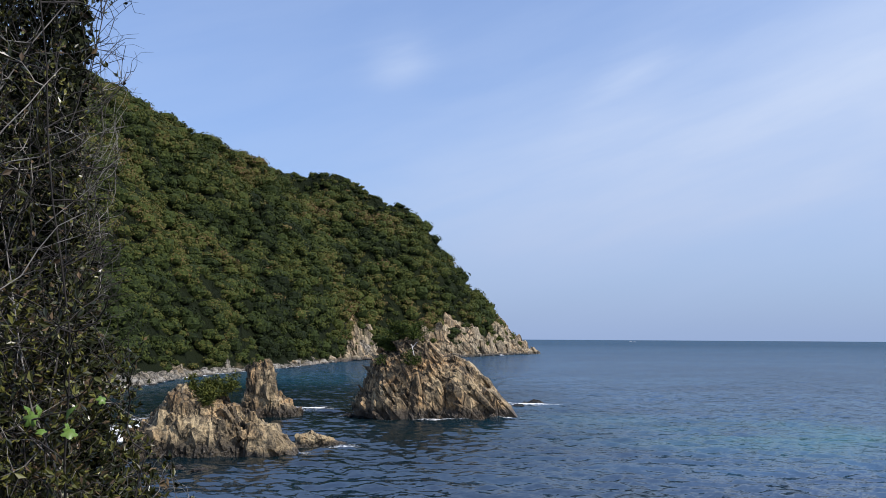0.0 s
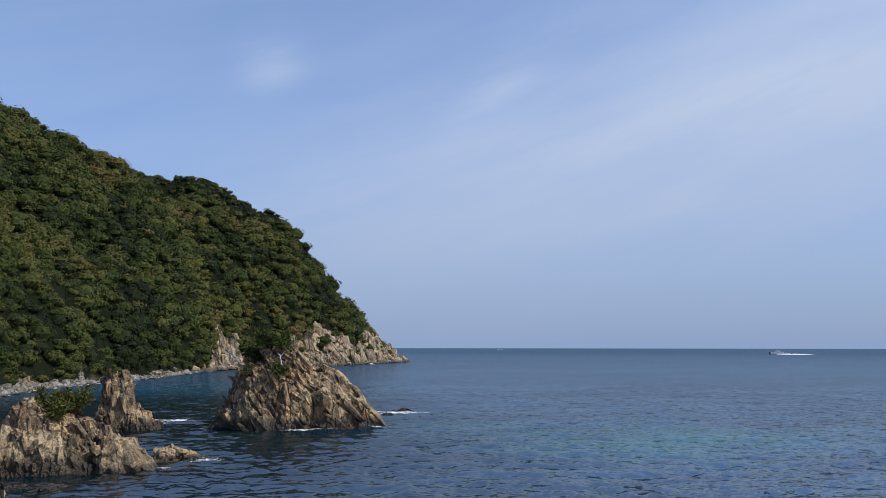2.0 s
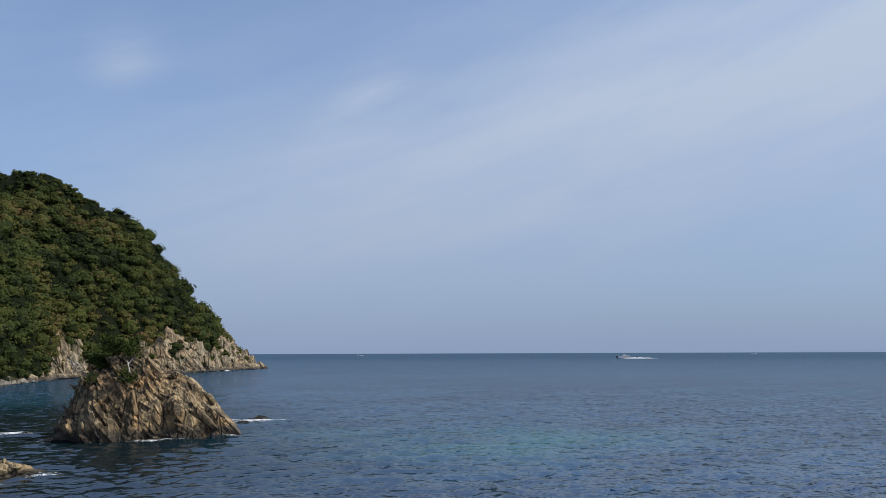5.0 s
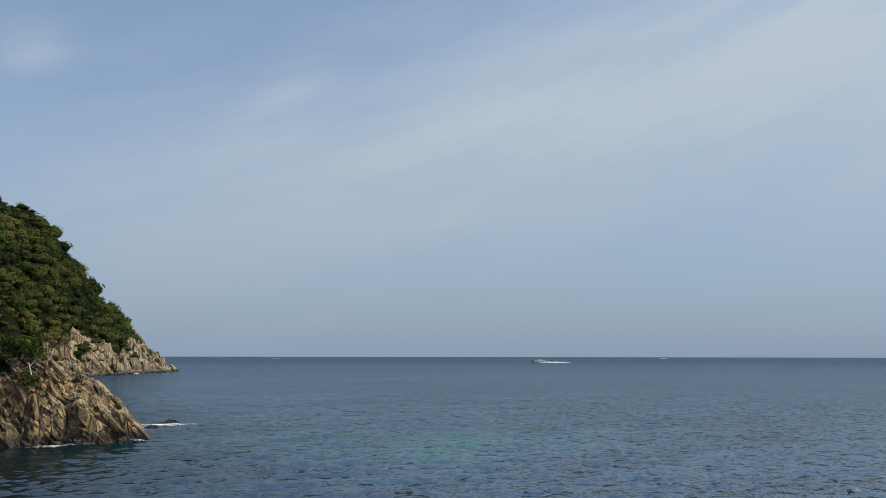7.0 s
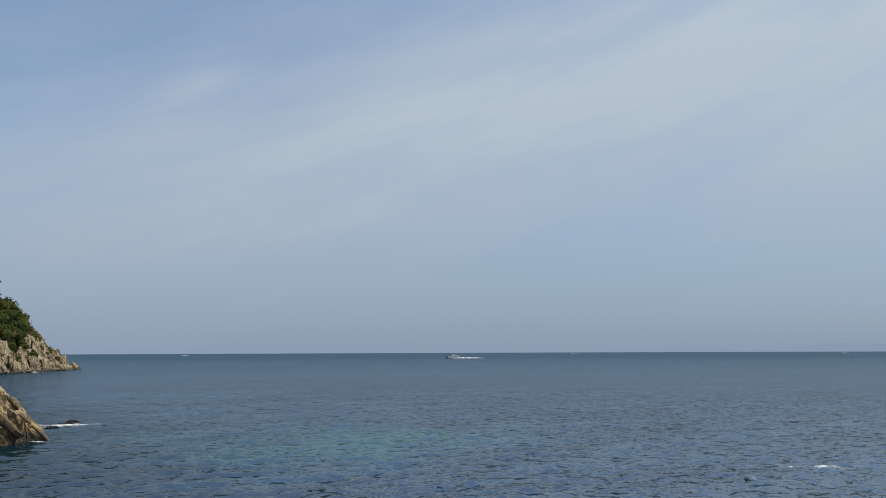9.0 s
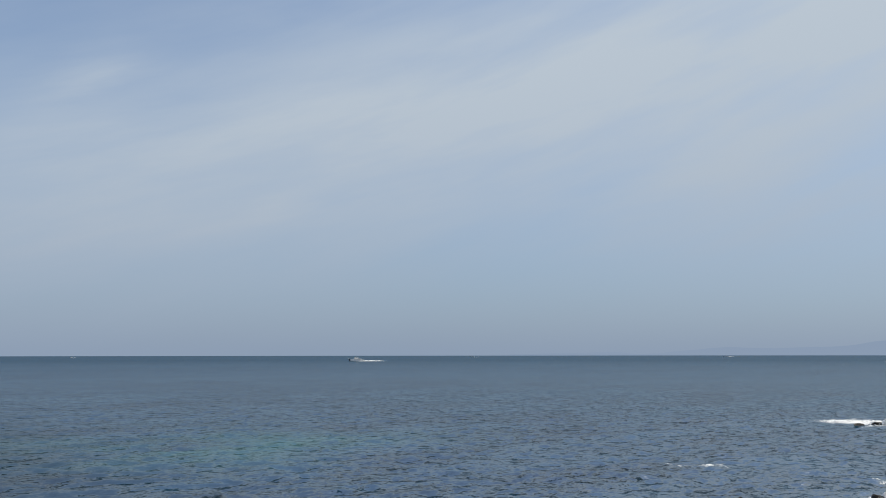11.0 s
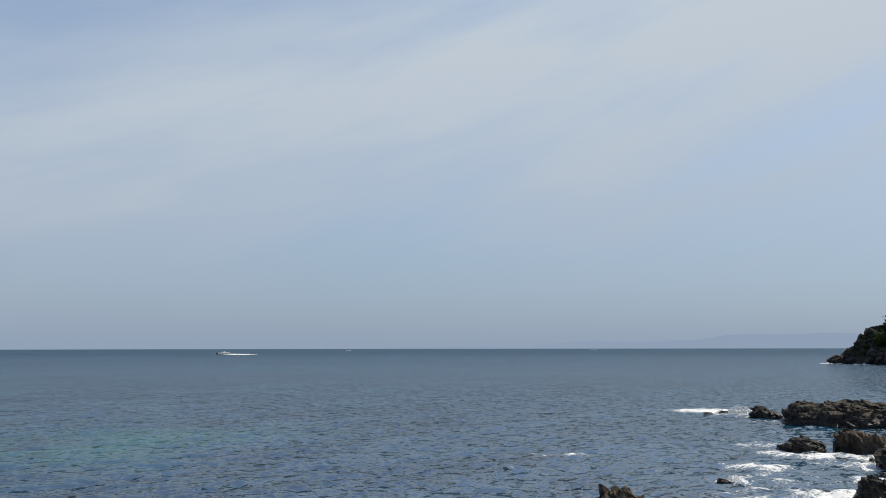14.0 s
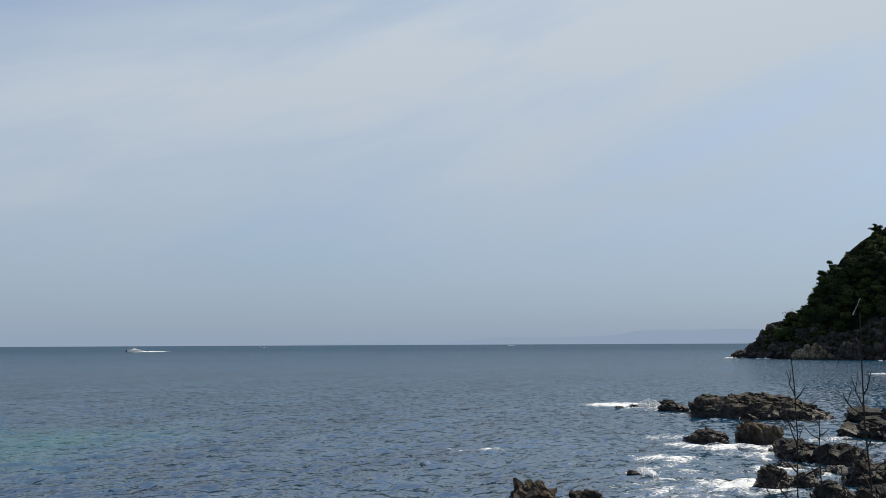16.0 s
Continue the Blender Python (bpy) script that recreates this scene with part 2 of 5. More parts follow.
    k.n.remove(p)
    out = [n for n in k.n if n.type == "OUTPUT_MATERIAL"][0]
    k.l.new(mixed.outputs[0], out.inputs[0])
    return m


SEA_GLOSS, SEA_STEEP = 0.38, 1.7
SEA_DEEP, SEA_LIGHT, SEA_SHOAL, SEA_HILL_REFLECTION = (0.0006, 0.013, 0.024), (0.0010, 0.042, 0.086), (0.010, 0.095, 0.090), (0.003, 0.007, 0.008)
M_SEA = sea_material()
M_ISLE = rock_material("tan_sea_rock", (0.44, 0.350, 0.205), (0.39, 0.230, 0.090), (0.022, 0.018, 0.013), 1.15, 1.0, 0.03)
M_LOW = rock_material("tan_low_rock", (0.37, 0.295, 0.170), (0.335, 0.195, 0.075), (0.022, 0.018, 0.013), 0.4, 1.0, 0.0)
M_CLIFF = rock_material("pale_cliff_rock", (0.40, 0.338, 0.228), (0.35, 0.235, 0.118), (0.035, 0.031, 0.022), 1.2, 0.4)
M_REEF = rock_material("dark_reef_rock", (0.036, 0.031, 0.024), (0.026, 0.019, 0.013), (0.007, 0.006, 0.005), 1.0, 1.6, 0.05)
M_WORN = rock_material("weathered_reef_rock", (0.170, 0.136, 0.092), (0.075, 0.053, 0.033), (0.007, 0.006, 0.005), 1.2, 1.5, 0.10)
M_TAN = rock_material("brown_reef_rock", (0.12, 0.088, 0.054), (0.12, 0.072, 0.034), (0.013, 0.011, 0.009), 1.0)
# cliff rock of the backlit east headland, its shade put into the colour
M_SHADECLIFF = rock_material("shade_cliff_rock", (0.085, 0.074, 0.060), (0.070, 0.048, 0.032), (0.015, 0.013, 0.011), 1.6, 0.5)


def hill_material(name, rock):
    """Bare rock at the foot, and under the woods a floor coloured dark as shade."""
    m = rock.copy()
    m.name = name
    t = m.node_tree
    p = [n for n in t.nodes if n.type == "BSDF_PRINCIPLED"][0]
    old = p.inputs["Base Color"].links[0].from_socket
    bare = t.nodes.new("ShaderNodeAttribute")
    bare.attribute_name = "bare"
    mix = t.nodes.new("ShaderNodeMix")
    mix.data_type = "RGBA"
    t.links.new(bare.outputs["Fac"], mix.inputs[0])
    # near-black floor: the shade between crowns put into its colour
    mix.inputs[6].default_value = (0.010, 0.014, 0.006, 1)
    p.inputs["Specular IOR Level"].default_value = 0.05
    t.links.new(old, mix.inputs[7])
    t.links.new(mix.outputs[2], p.inputs["Base Color"])
    return m


M_HILL_W, M_HILL_E = hill_material("wooded_pale_cliff", M_CLIFF), hill_material("wooded_shade_cliff", M_SHADECLIFF)
M_BEACH = rock_material("beach_boulder", (0.30, 0.283, 0.24), (0.25, 0.21, 0.145), (0.05, 0.046, 0.037), 0.35, 0.6)
M_SOIL = rock_material("coast_soil", (0.12, 0.10, 0.07), (0.14, 0.10, 0.06), (0.05, 0.045, 0.03), 0.6)
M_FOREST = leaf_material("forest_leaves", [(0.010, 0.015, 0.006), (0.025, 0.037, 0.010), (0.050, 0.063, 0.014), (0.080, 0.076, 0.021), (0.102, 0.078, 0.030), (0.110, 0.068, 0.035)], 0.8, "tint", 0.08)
M_PINE = leaf_material("pine_needles", [(0.014, 0.026, 0.006), (0.032, 0.052, 0.010), (0.075, 0.090, 0.016)], 0.7, None, 0.12)
M_PINE_LIGHT = leaf_material("light_pine_needles", [(0.018, 0.026, 0.006), (0.052, 0.064, 0.012), (0.105, 0.110, 0.022)], 0.7, None, 0.12)
M_BARK = bark_material("grey_bark", (0.10, 0.08, 0.06), (0.20, 0.17, 0.14))
M_BLEACHED = bark_material("bleached_wood", (0.42, 0.40, 0.36), (0.60, 0.58, 0.54))
M_TWIG = bark_material("twig_bark", (0.005, 0.004, 0.003), (0.034, 0.030, 0.026), 14.0)
M_PALE_TWIG = bark_material("pale_dead_twig", (0.06, 0.055, 0.05), (0.26, 0.25, 0.23), 14.0)
M_DRY = bark_material("dry_stem", (0.020, 0.017, 0.013), (0.050, 0.042, 0.034), 60.0)
M_BUSH = leaf_material("bush_leaves", [(0.007, 0.009, 0.003), (0.016, 0.020, 0.006), (0.050, 0.054, 0.012), (0.130, 0.130, 0.028)], 0.28)
# the bush's inner shade is put into these leaf colours
M_INNER_SHADE = leaf_material("shade_dark_leaves", [(0.006, 0.008, 0.004), (0.010, 0.013, 0.005), (0.018, 0.022, 0.008)], 0.7, None, 0.05)
M_DEAD = leaf_material("withered_leaves", [(0.030, 0.020, 0.010), (0.065, 0.042, 0.020), (0.12, 0.085, 0.042)], 0.7)
M_VINE = leaf_material("vine_leaves", [(0.06, 0.11, 0.02), (0.11, 0.18, 0.03)], 0.4)
M_HULL = paint_material("white_hull_paint", (0.78, 0.78, 0.76))
M_TRIM = paint_material("dark_hull_paint", (0.04, 0.05, 0.07))
M_GLASS = paint_material("dark_cabin_glass", (0.02, 0.025, 0.03), 0.1)
M_FOAM = paint_material("white_foam", (0.80, 0.81, 0.81), 0.8)


def far_material():
    """Hills beyond the haze: a plain backdrop of distance."""
    m = bpy.data.materials.new("hazy_distance")
    m.use_nodes = True
    k = Nodes(m.node_tree)
    e = k.add("ShaderNodeEmission")
    n = k.noise(spot(k), 0.002, 3.0)
    k.put(e.inputs[0], k.mix(k.ramp(n, 0.3, 0.7), FAR_A, FAR_B))
    k.l.new(e.outputs[0], k.add("ShaderNodeOutputMaterial").inputs[0])
    return m


FAR_A, FAR_B = (0.288, 0.375, 0.537), (0.293, 0.380, 0.544)
M_FAR = far_material()


# ---- numeric helpers ----
def hashed(ix, iy, iz, seed):
    """Three random numbers from 0 to 1 for each cell."""
    h = (ix.astype(np.int64) * 374761393 + iy.astype(np.int64) * 668265263 + iz.astype(np.int64) * 2147483647 + seed * 1274126177) & 0xFFFFFFFF
    out = []
    for s in (0x27d4eb2d, 0x165667b1, 0x9e3779b1):
        v = ((h ^ (h >> 15)) * s) & 0xFFFFFFFF
        v = ((v ^ (v >> 13)) * 0x85ebca6b) & 0xFFFFFFFF
        out.append(((v ^ (v >> 16)) & 0xFFFFFF) / float(0xFFFFFF))
    return out


def vnoise(P, seed=0):
    """Smooth value noise from -1 to 1."""
    c = np.floor(P)
    f = P - c
    f = f * f * (3 - 2 * f)
    out = np.zeros(len(P))
    for dx in (0, 1):
        for dy in (0, 1):
            for dz in (0, 1):
                w = (f[:, 0] if dx else 1 - f[:, 0]) * (f[:, 1] if dy else 1 - f[:, 1]) * (f[:, 2] if dz else 1 - f[:, 2])
                out += w * hashed(c[:, 0] + dx, c[:, 1] + dy, c[:, 2] + dz, seed)[0]
    return out * 2 - 1


def fbm(P, octaves=4, seed=0, gain=0.5):
    out, a = np.zeros(len(P)), 1.0
    for o in range(octaves):
        out += a * vnoise(P * 2.03 ** o, seed + o)
        a *= gain
    return out


def cells(P, seed=0):
    """Cell noise: a random number for the nearest cell, how far the point is from the border, and a slant of its own across each cell."""
    c = np.floor(P)
    f1, f2, pick, lean = np.full(len(P), 9.0), np.full(len(P), 9.0), np.zeros(len(P)), np.zeros(len(P))
    for dx in (-1, 0, 1):
        for dy in (-1, 0, 1):
            for dz in (-1, 0, 1):
                q = c + (dx, dy, dz)
                hx, hy, hz = hashed(q[:, 0], q[:, 1], q[:, 2], seed)
                d = np.sqrt((q[:, 0] + hx - P[:, 0]) ** 2 + (q[:, 1] + hy - P[:, 1]) ** 2 + (q[:, 2] + hz - P[:, 2]) ** 2)
                near = d < f1
                f2 = np.where(near, f1, np.minimum(f2, d))
                pick = np.where(near, (hx * 7.13 + hy * 3.71 + hz) % 1.0, pick)
                tip = (P[:, 0] - q[:, 0] - hx) * ((hx * 91.7) % 1.0 - 0.5) + (P[:, 1] - q[:, 1] - hy) * ((hy * 83.1) % 1.0 - 0.5) + (P[:, 2] - q[:, 2] - hz) * ((hz * 77.3) % 1.0 - 0.5)
                lean = np.where(near, 2.0 * tip, lean)
                f1 = np.where(near, d, f1)
    return pick, f2 - f1, lean


def mesh_of(name, V, F, mats, smooth=False, values=()):
    V, F = np.asarray(V, np.float32), np.asarray(F, np.int32)
    me = bpy.data.meshes.new(name)
    n, w = F.shape
    me.vertices.add(len(V))
    me.vertices.foreach_set("co", V.ravel())
    me.loops.add(n * w)
    me.loops.foreach_set("vertex_index", F.ravel())
    me.polygons.add(n)
    me.polygons.foreach_set("loop_start", np.arange(0, n * w, w, dtype=np.int32))
    me.polygons.foreach_set("use_smooth", np.full(n, smooth, dtype=bool))
    for key, data in values:
        me.attributes.new(key, "FLOAT", "POINT").data.foreach_set("value", np.asarray(data, np.float32))
    me.materials.append(mats)
    me.update(calc_edges=True)
    return me


def thing(name, V, F, mat, label="", category="", group="", kind="", m=None, smooth=False, values=()):
    ob = new(name, mesh_of(name, V, F, mat, smooth, values))
    if m is not None:
        ob.matrix_world = m
    return tagged(ob, label, category, group, kind)


def part(name, V, F, mat, parent, label="", smooth=False, values=()):
    ob = new(name, mesh_of(name, V, F, mat, smooth, values))
    ob.parent = parent
    return tagged(ob, label) if label else ob


def holder(name, m, label, category, group="", kind=""):
    ob = new(name)
    ob.matrix_world = m
    return tagged(ob, label, category, group, kind)


def grid_faces(rows, cols, closed=False):
    """Quads of a rows x cols grid of points, closed along the columns if asked."""
    j = np.arange(cols if closed else cols - 1)
    i = np.arange(rows - 1)[:, None]
    a = i * cols + j
    b = i * cols + (j + 1) % cols
    return np.stack([a, b, b + cols, a + cols], -1).reshape(-1, 4)


def normals_of(V, F):
    n = np.cross(V[F[:, 2]] - V[F[:, 0]], V[F[:, 3 if F.shape[1] == 4 else 1]] - V[F[:, 1 if F.shape[1] == 4 else 0]])
    if F.shape[1] == 3:
        n = np.cross(V[F[:, 1]] - V[F[:, 0]], V[F[:, 2]] - V[F[:, 0]])
    out = np.zeros_like(V)
    for i in range(F.shape[1]):
        np.add.at(out, F[:, i], n)
    return out / (np.linalg.norm(out, axis=1, keepdims=True) + 1e-9)


def turn(rx, ry, rz):
    return np.array(Euler((radians(rx), radians(ry), radians(rz))).to_matrix())


def smooth_line(x, knots):
    """A smooth curve through few knots (x, value)."""
    k = np.array(knots, float)
    m = np.gradient(k[:, 1], k[:, 0])
    i = np.clip(np.searchsorted(k[:, 0], x) - 1, 0, len(k) - 2)
    h = k[i + 1, 0] - k[i, 0]
    t = np.clip((x - k[i, 0]) / h, 0, 1)
    a, b, ma, mb = k[i, 1], k[i + 1, 1], m[i] * h, m[i + 1] * h
    return (2 * t ** 3 - 3 * t ** 2 + 1) * a + (t ** 3 - 2 * t ** 2 + t) * ma + (3 * t ** 2 - 2 * t ** 3) * b + (t ** 3 - t ** 2) * mb


def polar(az, r, z=0.0):
    a = np.radians(az)
    return np.stack([np.sin(a) * r, np.cos(a) * r, np.zeros_like(r) + z], -1)


# ---- rock shapes ----
def blocky(V, F, blocks, tilt, seed, rough=0.08):
    """Break a surface into jointed blocks: (size, push, crack) for each scale, with the joints tilted."""
    N = normals_of(V, F)
    Q = V @ turn(*tilt)
    for i, (size, push, crack) in enumerate(blocks):
        W = Q / np.array(size)
        W = W + 0.25 * np.stack([vnoise(W * 0.9, seed + 40 + i), vnoise(W * 0.9, seed + 50 + i), vnoise(W * 0.9, seed + 60 + i)], -1)
        pick, edge, lean = cells(W, seed + 7 * i)
        V = V + N * (push * (pick * 2 - 1) + 0.5 * push * lean - crack * np.exp(-edge / 0.07))[:, None]
    return V + N * (rough * fbm(V * 1.7, 4, seed + 90))[:, None]


def ridge_rock(knots, step, tilt, blocks, seed, foot=-1.4, steep=0.75, rough=0.08):
    """A rock with a crest: knots (x, height, depth to the front, depth to the back)."""
    k = np.array(knots, float)
    s = np.r_[0, np.cumsum(np.hypot(np.diff(k[:, 0]), np.diff(k[:, 1])))]
    n = int(s[-1] / step)
    u = np.linspace(0, s[-1], n)
    x, h, wf, wb = (np.interp(u, s, k[:, i]) for i in range(4))
    around = int((k[:, 1].max() * 2 + k[:, 2].max() + k[:, 3].max()) * 0.8 / step)
    ph = np.linspace(0, np.pi, around)
    c, sn = np.cos(ph), np.sin(ph)
    cy = np.sign(c) * np.abs(c) ** 0.8
    Y = np.where(cy < 0, wf[:, None], wb[:, None]) * cy
    Z = foot + (h - foot)[:, None] * np.abs(sn) ** steep
    X = np.repeat(x[:, None], around, 1)
    V = np.stack([X, Y, Z], -1).reshape(-1, 3)
    F = grid_faces(n, around)[:, ::-1]
    lump = fbm(V * 0.35, 3, seed + 5)
    N = normals_of(V, F)
    V = V + N * (0.05 * k[:, 1].max() * lump)[:, None]
    return blocky(V, F, blocks, tilt, seed, rough), F


def ball_dirs(n):
    """Directions on a cube pressed onto a ball, n to a side, and the quads between them."""
    t = np.tan(np.linspace(-np.pi / 4, np.pi / 4, n))
    a, b = np.meshgrid(t, t, indexing="ij")
    one = np.ones_like(a)
    V, F = [], []
    for i, q in enumerate([(one, a, b), (-one, b, a), (b, one, a), (a, -one, b), (a, b, one), (b, a, -one)]):
        V.append(np.stack(q, -1).reshape(-1, 3))
        F.append(grid_faces(n, n) + i * n * n)
    V = np.concatenate(V)
    return V / np.linalg.norm(V, axis=1, keepdims=True), np.concatenate(F)


def welded(V, F):
    """Merge the points that fall together."""
    key = np.round(V, 4)
    _, first, back = np.unique(key, axis=0, return_index=True, return_inverse=True)
    return V[first], back.ravel()[F]


def boulder(size, n, seed, planes=16, blocks=(), tilt=(20, 30, 0), rough=0.05):
    """A broken block of rock: flat faces, worn edges."""
    rng = np.random.default_rng(seed)
    D, F = welded(*ball_dirs(n))
    nrm = rng.normal(size=(planes, 3))
    nrm /= np.linalg.norm(nrm, axis=1, keepdims=True)
    off = rng.uniform(0.62, 1.0, planes)
    dot = D @ nrm.T
    r = np.where(dot > 0.05, off / np.maximum(dot, 0.05), 9.0)
    r = np.minimum(-np.log(np.exp(-14 * r).sum(1) + 1e-9) / 14, 1.15)
    V = D * r[:, None] * np.array(size) / 2
    if blocks:
        V = blocky(V, F, blocks, tilt, seed, rough)
    else:
        V = V + D * (rough * fbm(V * 2.2, 3, seed))[:, None]
    return V, F


def tris(F):
    return F if F.shape[1] == 3 else np.concatenate([F[:, [0, 1, 2]], F[:, [0, 2, 3]]])


def hull(P):
    """The convex block round some points."""
    bm = bmesh.new()
    for p in P:
        bm.verts.new(p)
    bmesh.ops.convex_hull(bm, input=bm.verts)
    bmesh.ops.delete(bm, geom=[v for v in bm.verts if not v.link_faces], context="VERTS")
    bm.verts.index_update()
    V = np.array([v.co[:] for v in bm.verts])
    F = np.array([[v.index for v in f.verts] for f in bm.faces if len(f.verts) == 3])
    bm.free()
    return V, F


def split(V, F):
    """Each triangle into four."""
    mids, out, V = {}, [], list(map(tuple, V))

    def mid(a, b):
        key = (min(a, b), max(a, b))
        if key not in mids:
            mids[key] = len(V)
            V.append(tuple((np.array(V[a]) + np.array(V[b])) / 2))
        return mids[key]

    for a, b, c in F:
        ab, bc, ca = mid(a, b), mid(b, c), mid(c, a)
        out += [(a, ab, ca), (ab, b, bc), (ca, bc, c), (ab, bc, ca)]
    return np.array(V), np.array(out)


SLAB_SHAPES = []


def slab_shapes():
    """Broken slabs of unit size with knocked-off corners."""
    rng = np.random.default_rng(99)
    box = np.array([(x, y, z) for x in (-1, 1) for y in (-1, 1) for z in (-1, 1)], float) * 0.5
    for _ in range(24):
        P = [box * rng.uniform(0.40, 1.0, (8, 3)), box * np.array((0.6, 1.0, 1.0)) * rng.uniform(0.6, 1.04, (8, 3)), rng.uniform(-0.54, 0.54, (5, 3))]
        block = hull(np.concatenate(P))
        SLAB_SHAPES.append((split(*block), block))


slab_shapes()


def crag(core, layers, tilt, seed, low=-0.4, high=99.0, wild=13.0, sink=0.30, where=None, worn=1.0, fine=True):
    """A rock covered with jointed slabs. layers: (count, (length, width, thickness)); tilt: how the joints run."""
    rng = np.random.default_rng(seed)
    V, F = core[0], tris(core[1])
    pieces = [(V, F)]
    A, B, C = V[F[:, 0]], V[F[:, 1]], V[F[:, 2]]
    n = np.cross(B - A, C - A)
    area = np.linalg.norm(n, axis=1)
    mid = (A + B + C) / 3
    w = area * ((mid[:, 2] > low) & (mid[:, 2] < high)) * (1.0 if where is None else where(mid))
    nrm = n / (area[:, None] + 1e-12)
    out = np.sign((nrm * (mid - V.mean(0))).sum(1).sum())
    nrm = nrm * (out if out else 1.0)
    for depth, (count, size) in enumerate(layers):
        for f in rng.choice(len(F), count, p=w / w.sum()):
            S, K = SLAB_SHAPES[rng.integers(len(SLAB_SHAPES))][0 if depth == 0 and fine else 1]
            s = np.array(size) * rng.uniform(0.55, 1.35, 3)
            R = turn(*(np.array(tilt) + rng.normal(size=3) * wild))
            P = (S * s) @ R.T
            reach = np.abs(P @ nrm[f]).max()
            P = P + mid[f] + nrm[f] * (min(reach, size[2] * rng.uniform(0.15, 1.25 - sink)) - reach)
            pieces.append((P, K))
    V, F = joined(pieces)
    # weathering bends and chips the blocks
    big = layers[0][1][1] * worn
    for scale, push in ((0.7 / big, 0.13 * big), (2.6 / big, 0.075 * big), (8.0 / big, 0.035 * big)):
        W = V * scale
        V = V + push * np.stack([fbm(W, 2, seed + 11), fbm(W, 2, seed + 22), fbm(W, 2, seed + 33)], -1)
    return V, F


def joined(pieces):
    Vs, Fs, k = [], [], 0
    for V, F in pieces:
        Vs.append(V)
        Fs.append(F + k)
        k += len(V)
    return np.concatenate(Vs), np.concatenate(Fs)


# ---- sea ----
def rock_foam():
    """Where surf lies: place, half length across and along the sight line, strength."""
    return [(-30.4, 77.5, 4.6, 11.5, 1.0), (-33.9, 90.3, 5.0, 7.2, 0.58), (-20.0, 103.6, 4.5, 4.2, 0.71), (-27.4, 97.2, 2.2, 3.6, 0.58),
            (-10.3, 68.3, 2.8, 1.6, 0.66), (-13.0, 64.6, 2.5, 1.1, 0.63), (-18.5, 69.7, 2.0, 3.6, 0.41), (-4.0, 91.0, 7.0, 0.9, 0.66), (3.5, 94.3, 4.2, 1.2, 0.66),
            (-13.8, 94.3, 1.9, 1.4, 0.58), (7.5, 113.5, 6.2, 3.1, 0.71),
            (108.0, 58.0, 7.0, 5.2, 0.86), (104.6, 50.3, 5.4, 3.2, 0.80), (99.1, 43.5, 5.0, 1.7, 0.66), (73.8, 33.6, 4.6, 4.0, 0.70), (70.3, 27.8, 6.6, 4.0, 0.86), (67.8, 22.8, 5.6, 3.6, 0.78),
            (60.3, 28.3, 4.0, 3.4, 0.72), (56.5, 24.1, 8.5, 8.0, 0.54), (51.1, 25.2, 4.2, 2.2, 0.54), (52.5, 18.7, 6.2, 3.8, 0.75), (48.1, 22.3, 5.0, 5.0, 0.60),
            (59.4, 19.5, 4.4, 3.6, 0.75), (81.1, 21.5, 5.0, 3.6, 0.63), (45.6, 17.8, 4.4, 3.0, 0.58), (55.8, 43.2, 4.0, 1.3, 0.60), (91.4, 69.5, 3.8, 1.0, 0.31), (98.9, 27.5, 3.8, 1.7, 0.41)]


